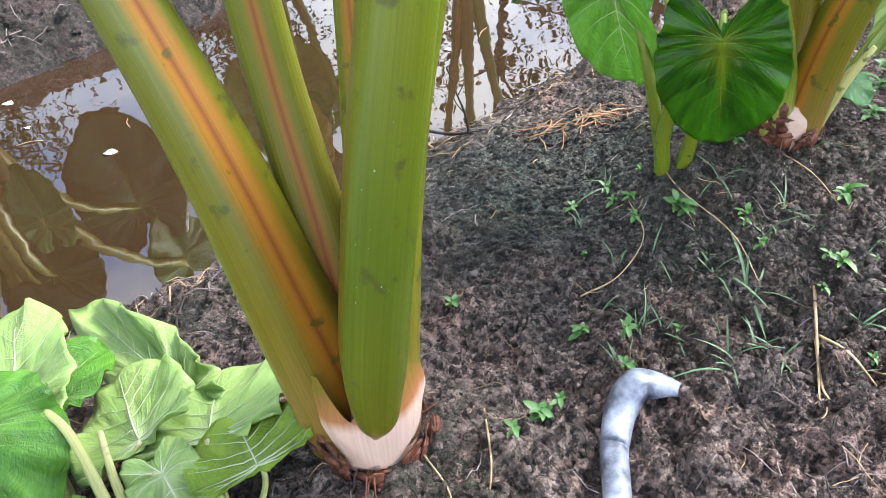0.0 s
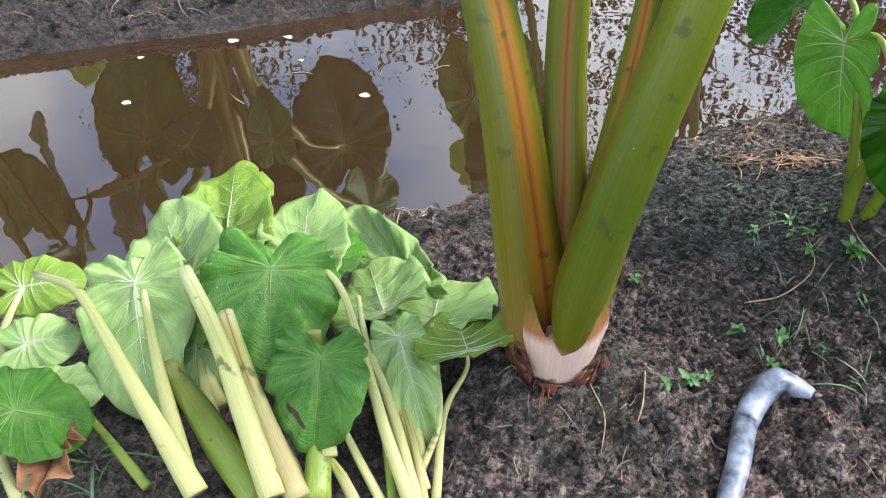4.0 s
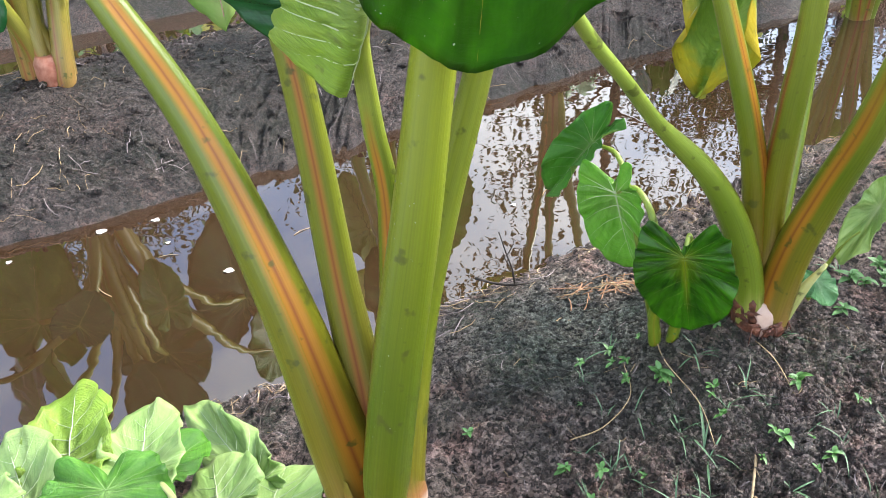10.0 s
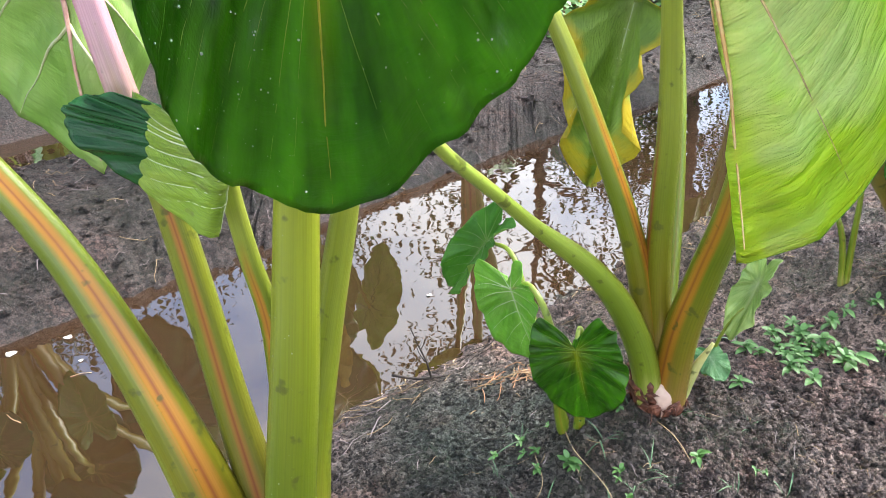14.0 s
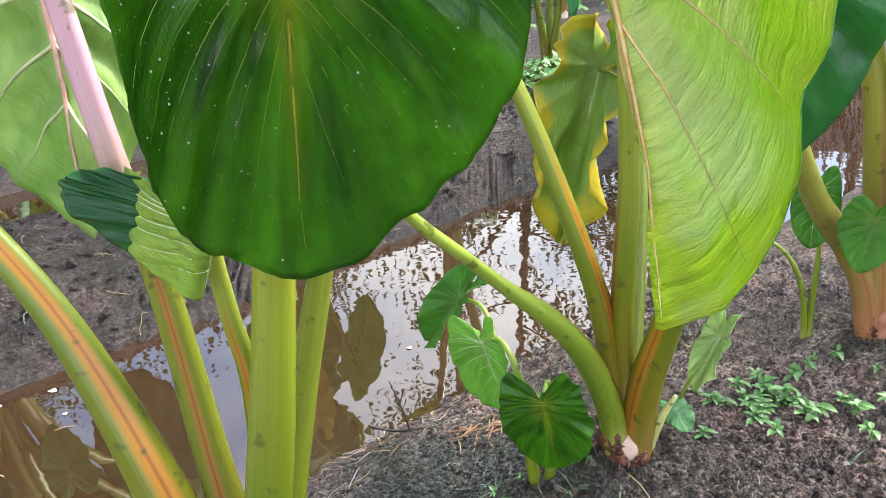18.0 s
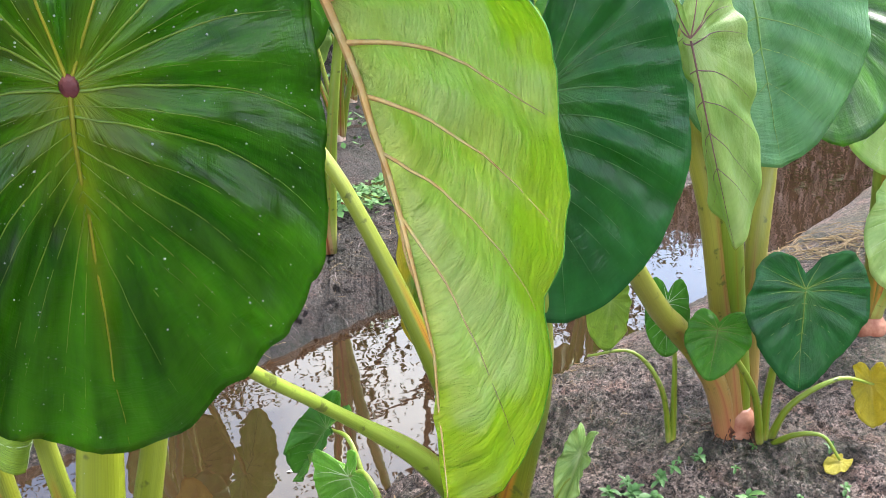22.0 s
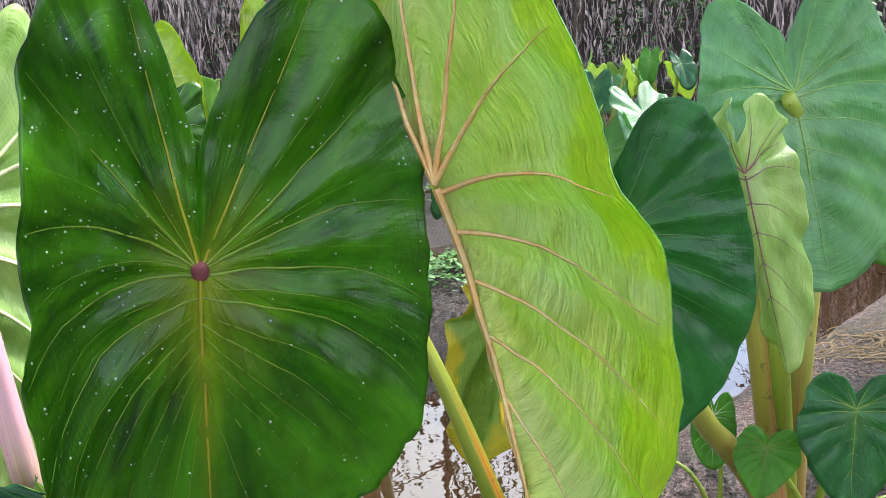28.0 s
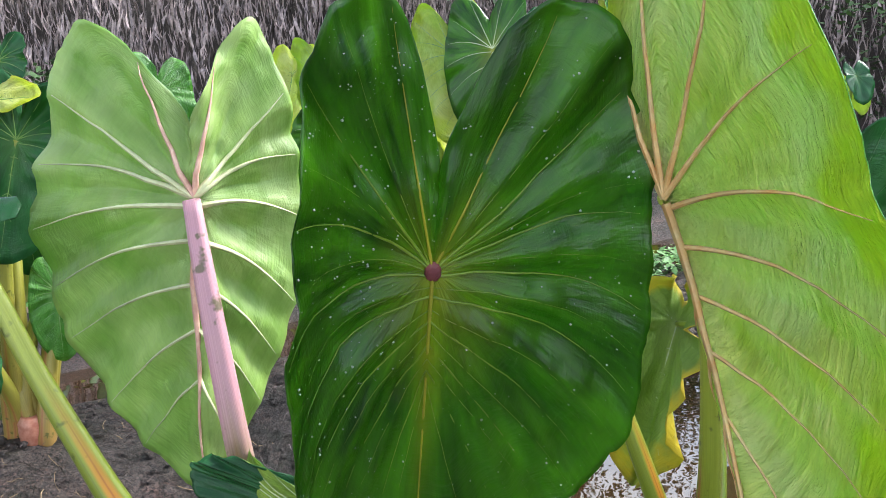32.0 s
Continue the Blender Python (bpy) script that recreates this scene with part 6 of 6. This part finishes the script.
for i, pts in enumerate([[(0.461, 0.712), (0.447, 0.64), (0.428, 0.571)], [(0.455, 0.66), (0.47, 0.62), (0.492, 0.59)], [(0.45, 0.655), (0.44, 0.6), (0.438, 0.575)]]):
    ob = new("straw", tube("straw", [(x, y, at_ground(x, y) + 0.006) for x, y in pts], [0.0022, 0.0018, 0.001], DRY, k=12, sides=6, flat=0.6, face=(0, 0, 1)))
    tagged(ob, "pale dry straw lying on the soil", "straw", "straws on the bed")
for i, pts in enumerate([[(0.33, 0.95), (0.345, 0.88), (0.39, 0.8), (0.41, 0.74)], [(0.08, 0.55), (0.085, 0.48), (0.075, 0.42), (0.08, 0.37)], [(0.42, 1.0), (0.5, 0.9), (0.53, 0.82)], [(0.2, 0.74), (0.25, 0.77), (0.29, 0.83), (0.28, 0.9)], [(0.5, 0.62), (0.53, 0.56), (0.56, 0.5)], [(0.02, 0.5), (0.045, 0.46), (0.05, 0.41)]]):
    ob = new("root", tube("root", [(x, y, at_ground(x, y) + 0.005) for x, y in pts], [0.0012, 0.001, 0.0006], DRY, k=22, sides=5, knobs=0.2))
    tagged(ob, "thin dry root trailing over the soil", "root", "roots on the bed")


def crumbs(name, label, count, where, sizes, mat, seed):
    rng = np.random.RandomState(seed)
    pr = random.Random(seed)
    g = (1 + 5 ** 0.5) / 2
    base = np.array([(-1, g, 0), (1, g, 0), (-1, -g, 0), (1, -g, 0), (0, -1, g), (0, 1, g), (0, -1, -g), (0, 1, -g), (g, 0, -1), (g, 0, 1), (-g, 0, -1), (-g, 0, 1)]) / 1.9
    tri = np.array([(0, 11, 5), (0, 5, 1), (0, 1, 7), (0, 7, 10), (0, 10, 11), (1, 5, 9), (5, 11, 4), (11, 10, 2), (10, 7, 6), (7, 1, 8), (3, 9, 4), (3, 4, 2), (3, 2, 6), (3, 6, 8), (3, 8, 9), (4, 9, 5), (2, 4, 11), (6, 2, 10), (8, 6, 7), (9, 8, 1)])
    pts = np.array([where(pr) for _ in range(count)])
    z = ground_z(pts[:, 0], pts[:, 1])
    r = sizes[0] + (sizes[1] - sizes[0]) * rng.rand(count) ** 3
    v = base[None] * (1 + 1.0 * (rng.rand(count, 12, 1) - 0.5)) * r[:, None, None] * (0.6 + 0.8 * rng.rand(count, 1, 3)) * np.array((1.0, 1.0, 0.7))
    v = v + np.stack([pts[:, 0], pts[:, 1], z + r * 0.25], -1)[:, None, :]
    f = (tri[None] + 12 * np.arange(count)[:, None, None]).reshape(-1, 3)
    me = bpy.data.meshes.new(name)
    me.vertices.add(count * 12)
    me.vertices.foreach_set("co", v.ravel())
    me.loops.add(f.size)
    me.loops.foreach_set("vertex_index", f.ravel())
    me.polygons.add(len(f))
    me.polygons.foreach_set("loop_start", np.arange(0, f.size, 3))
    me.update(calc_edges=True)
    me.materials.append(mat)
    return tagged(new(name, me), label, "soil", kind="stuff")


def mound(r):
    while True:
        x, y = r.gauss(0.55, 0.3), r.gauss(0.85, 0.22)
        if AC[0] * x + AC[1] * y < 0.85:
            return x, y


crumbs("soil_crumbs", "loose brown soil crumbs and small clods", 42000, bed, (0.0008, 0.0048), CLOD, 1)
crumbs("soil_crumbs", "heaped soil crumbs round the plants", 26000, mound, (0.0008, 0.0052), CLOD, 2)
crumbs("soil_crumbs", "dark clods on the far bank", 5000, bank, (0.003, 0.014), SOIL, 3)


# pale petals floating on the water
for i, (x, y, r) in enumerate([(-1.04, 1.46, 0.018), (-1.1, 1.1, 0.013), (-0.62, 1.31, 0.015), (-0.92, 1.53, 0.014), (0.02, 1.67, 0.009), (-0.83, 1.42, 0.008), (-1.2, 1.3, 0.01)]):
    v = [(r * math.cos(a) * (0.8 + 0.3 * math.sin(3 * a + i)), r * 0.7 * math.sin(a), 0.0025 + 0.001 * math.sin(2 * a)) for a in np.linspace(0, 6.283, 11)[:-1]] + [(0, 0, 0.0035)]
    me = smooth_mesh("petal", v, [(j, (j + 1) % 10, 10) for j in range(10)], [PETAL])
    ob = new("petal", me)
    ob.location = (x, y, WATER_Z)
    tagged(ob, "small pale petal floating on the muddy water", "petal", "petals on the water")
for i, (x, y, a, ln) in enumerate([(-0.8, 1.36, 0.3, 0.05), (-0.88, 1.2, 2.6, 0.06), (-0.5, 1.5, 0.9, 0.05), (0.1, 1.75, 1.2, 0.05), (-0.62, 1.42, 2.0, 0.04)]):
    ob = new("floating_straw", tube("floating_straw", [(-ln / 2, 0, 0.001), (0, 0.004, 0.002), (ln / 2, 0, 0.001)], [0.001, 0.0012, 0.0006], DRY, k=6, sides=5))
    ob.location, ob.rotation_euler = (x, y, WATER_Z), (0, 0, a)
    tagged(ob, "bit of straw floating on the water", "straw", "straws on the water")

# cut flower stalk on the far bank
z = at_ground(0.25, 2.42)
fs = thing("flower_stalk", "pale withered flower stalk with a yellow tip on mud", "flower stalk", at=(0.25, 2.45, z))
PALE = simple("withered_stalk", (0.5, 0.4, 0.26), (0.66, 0.56, 0.4), 60, 0.6)
part_of(fs, "stalk", tube("stalk", [(-0.16, -0.06, 0.02), (0.0, 0.0, 0.02), (0.16, 0.04, 0.025), (0.33, 0.05, 0.03)], [0.006, 0.008, 0.009], PALE, k=14, sides=8))
part_of(fs, "stalk", tube("stalk", [(-0.16, -0.06, 0.02), (-0.1, 0.1, 0.03), (-0.06, 0.25, 0.03), (-0.13, 0.32, 0.03), (-0.25, 0.3, 0.02)], [0.007, 0.007, 0.006], PALE, k=18, sides=8))
part_of(fs, "flower_tip", tube("flower_tip", [(-0.16, -0.06, 0.02), (-0.19, -0.09, 0.03), (-0.22, -0.12, 0.015)], [0.01, 0.022, 0.006], YELLOWED, k=8, sides=9, knobs=0.3))

# weeds on the far bank
def farpatch(r):
    p = AL * r.uniform(2.4, 3.9) + AC * r.gauss(2.75, 0.14)
    return p[0], p[1]


def leaf_stuff(name, label, count, where, size, mat, seed, high=0.08):
    rng = random.Random(seed)
    xy = [where(rng) for _ in range(count)]
    zz = ground_z([q[0] for q in xy], [q[1] for q in xy])
    v, f = [], []
    for (x, y), z in zip(xy, zz):
        z = float(z) + rng.uniform(0, high)
        a, tl, s = rng.uniform(0, 6.283), rng.uniform(-0.7, 0.7), size * rng.uniform(0.5, 1.2)
        d, n = Vector((math.cos(a), math.sin(a), tl)) * s, Vector((-math.sin(a), math.cos(a), rng.uniform(-0.3, 0.3))) * s * 0.32
        p = Vector((x, y, z))
        k = len(v)
        v += [p, p + d * 0.5 + n, p + d, p + d * 0.5 - n]
        f.append((k, k + 1, k + 2, k + 3))
    return tagged(new(name, smooth_mesh(name, v, f, [mat], smooth=False)), label, "weeds", kind="stuff")


leaf_stuff("weeds", "low leafy green weeds on the far bank", 1400, farpatch, 0.05, WEED, 1, 0.12)
leaf_stuff("weeds", "low weeds between the back beds", 3500, lambda r: tuple(AL * r.uniform(-5, 10) + AC * r.uniform(4.0, 9.5)), 0.07, WEED, 2, 0.2)

# ---------------------------------------------------------------- the back: dry bank, bushes, trees
rng = random.Random(91)
v, f = [], []
for i in range(34000):
    s = rng.uniform(-14, 14)
    h = rng.uniform(0, 1) ** 0.7
    p = AL * s + AC * (11.0 + 1.6 * h + rng.uniform(-0.3, 0.3))
    if i % 3 == 0:
        p = AL * (11.6 + 1.6 * h + rng.uniform(-0.3, 0.3)) + AC * rng.uniform(-9, 12)
    z = 0.1 + 3.6 * h + rng.uniform(-0.2, 0.2)
    ln, w, a = rng.uniform(0.15, 0.55), rng.uniform(0.007, 0.028), rng.uniform(0, 3.14)
    d = Vector((math.cos(a), math.sin(a), 0)) * w
    q = Vector((p[0], p[1], z))
    e = q + Vector((rng.uniform(-0.12, 0.12), rng.uniform(-0.12, 0.12), -ln))
    m = (q + e) / 2 + Vector((rng.uniform(-0.03, 0.03), -0.04, 0))
    k = len(v)
    v += [q, m + d, e, m - d]
    f += [(k, k + 1, k + 2, k + 3)]
tagged(new("dry_reeds", smooth_mesh("dry_reeds", v, f, [DRY_GREY, TWIG, DRY_REED], [rng.choice((0, 0, 1, 2, 2, 2)) for _ in f], smooth=False)), "bank of withered grey hanging reeds behind the field", "reeds", kind="stuff")
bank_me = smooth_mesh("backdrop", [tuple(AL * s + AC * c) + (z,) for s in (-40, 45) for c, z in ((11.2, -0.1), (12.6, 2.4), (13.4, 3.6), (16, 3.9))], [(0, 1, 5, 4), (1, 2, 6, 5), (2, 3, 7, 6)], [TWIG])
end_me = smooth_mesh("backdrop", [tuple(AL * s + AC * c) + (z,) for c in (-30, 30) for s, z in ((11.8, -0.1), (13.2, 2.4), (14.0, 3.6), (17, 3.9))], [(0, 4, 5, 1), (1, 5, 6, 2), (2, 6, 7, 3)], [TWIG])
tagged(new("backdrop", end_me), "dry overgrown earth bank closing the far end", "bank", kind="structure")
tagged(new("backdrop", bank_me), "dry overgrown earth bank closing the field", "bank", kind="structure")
v, f = [], []
for i in range(9000):
    b = rng.choice([(-5.5, 11.3, 1.4), (-3.8, 11.8, 1.1), (-7.5, 11.2, 1.9), (7, 11.5, 1.2), (-4.8, 10.9, 0.8), (2, 11.4, 0.5), (11.6, 3.5, 0.9), (11.4, 6.5, 1.1), (11.3, 0.5, 0.8), (0.90, 10.4, 0.75), (1.61, 10.4, 0.75), (2.30, 10.4, 0.75)])
    p0 = AL * b[0] + AC * b[1]
    d = Vector((rng.gauss(0, 1), rng.gauss(0, 1), rng.gauss(0, 1))).normalized() * b[2] * rng.uniform(0.6, 1.0)
    q = Vector((p0[0], p0[1], 0.6 + b[2] * 0.6)) + Vector((d.x * 1.2, d.y * 0.7, d.z))
    a, s = rng.uniform(0, 6.28), rng.uniform(0.05, 0.14)
    e, n = Vector((math.cos(a), math.sin(a), rng.uniform(-0.8, 0.3))) * s, Vector((-math.sin(a), math.cos(a), rng.uniform(-0.4, 0.4))) * s * 0.35
    k = len(v)
    v += [q, q + e * 0.5 + n, q + e, q + e * 0.5 - n]
    f.append((k, k + 1, k + 2, k + 3))
tagged(new("bushes", smooth_mesh("bushes", v, f, [TREE_LEAF], smooth=False)), "loose green bushes along the dry bank", "bushes", kind="stuff")


def tree(x, y, h, seed, leaves=7000, spread=2.8):
    rng = random.Random(seed)
    ob = thing("tree", "thin tree with loose hanging foliage behind the field", "tree", "trees behind the field", at=(x, y, 0))
    top = (rng.uniform(-0.5, 0.5), rng.uniform(-0.3, 0.3), h)
    part_of(ob, "trunk", tube("trunk", [(0, 0, -0.2), (0.15, 0, h * 0.3), (top[0] * 0.5, top[1], h * 0.65), top], [0.13, 0.1, 0.06, 0.02], TREE_BARK, k=16, sides=9, knobs=0.1))
    v, f = [], []
    for i in range(18):
        t = rng.uniform(0.3, 0.98)
        a = rng.uniform(0, 6.283)
        p = Vector((top[0] * t * t, top[1] * t * t, h * t))
        q = p + Vector((math.cos(a), math.sin(a), rng.uniform(0.1, 0.7))) * spread * rng.uniform(0.5, 1.0)
        part_of(ob, "limb", tube("limb", [p, (p + q) / 2 + Vector((0, 0, 0.2)), q], [0.05, 0.03, 0.008], TREE_BARK, k=8, sides=6))
        for j in range(leaves // 18):
            w = rng.uniform(0.3, 1.15)
            c = p + (q - p) * w + Vector((rng.gauss(0, 0.32), rng.gauss(0, 0.32), rng.gauss(-0.25, 0.5)))
            a2, s = rng.uniform(0, 6.28), rng.uniform(0.09, 0.2)
            e, n = Vector((math.cos(a2) * 0.6, math.sin(a2) * 0.6, rng.uniform(-1, -0.1))) * s, Vector((-math.sin(a2), math.cos(a2), 0)) * s * 0.25
            k = len(v)
            v += [c, c + e * 0.5 + n, c + e, c + e * 0.5 - n]
            f.append((k, k + 1, k + 2, k + 3))
    part_of(ob, "crown", smooth_mesh("crown", v, f, [TREE_LEAF], smooth=False))
    return ob


for i, (x, y, h) in enumerate([(0.5, 13.8, 11), (3.4, 15, 12.5), (7.0, 15.5, 11.5), (-4.5, 15.5, 6.5), (-9.5, 12.5, 7.5), (11.5, 18, 12.5), (5.2, 18, 14), (9.2, 14.0, 11.0)]):
    tree(x, y, h, 700 + i)
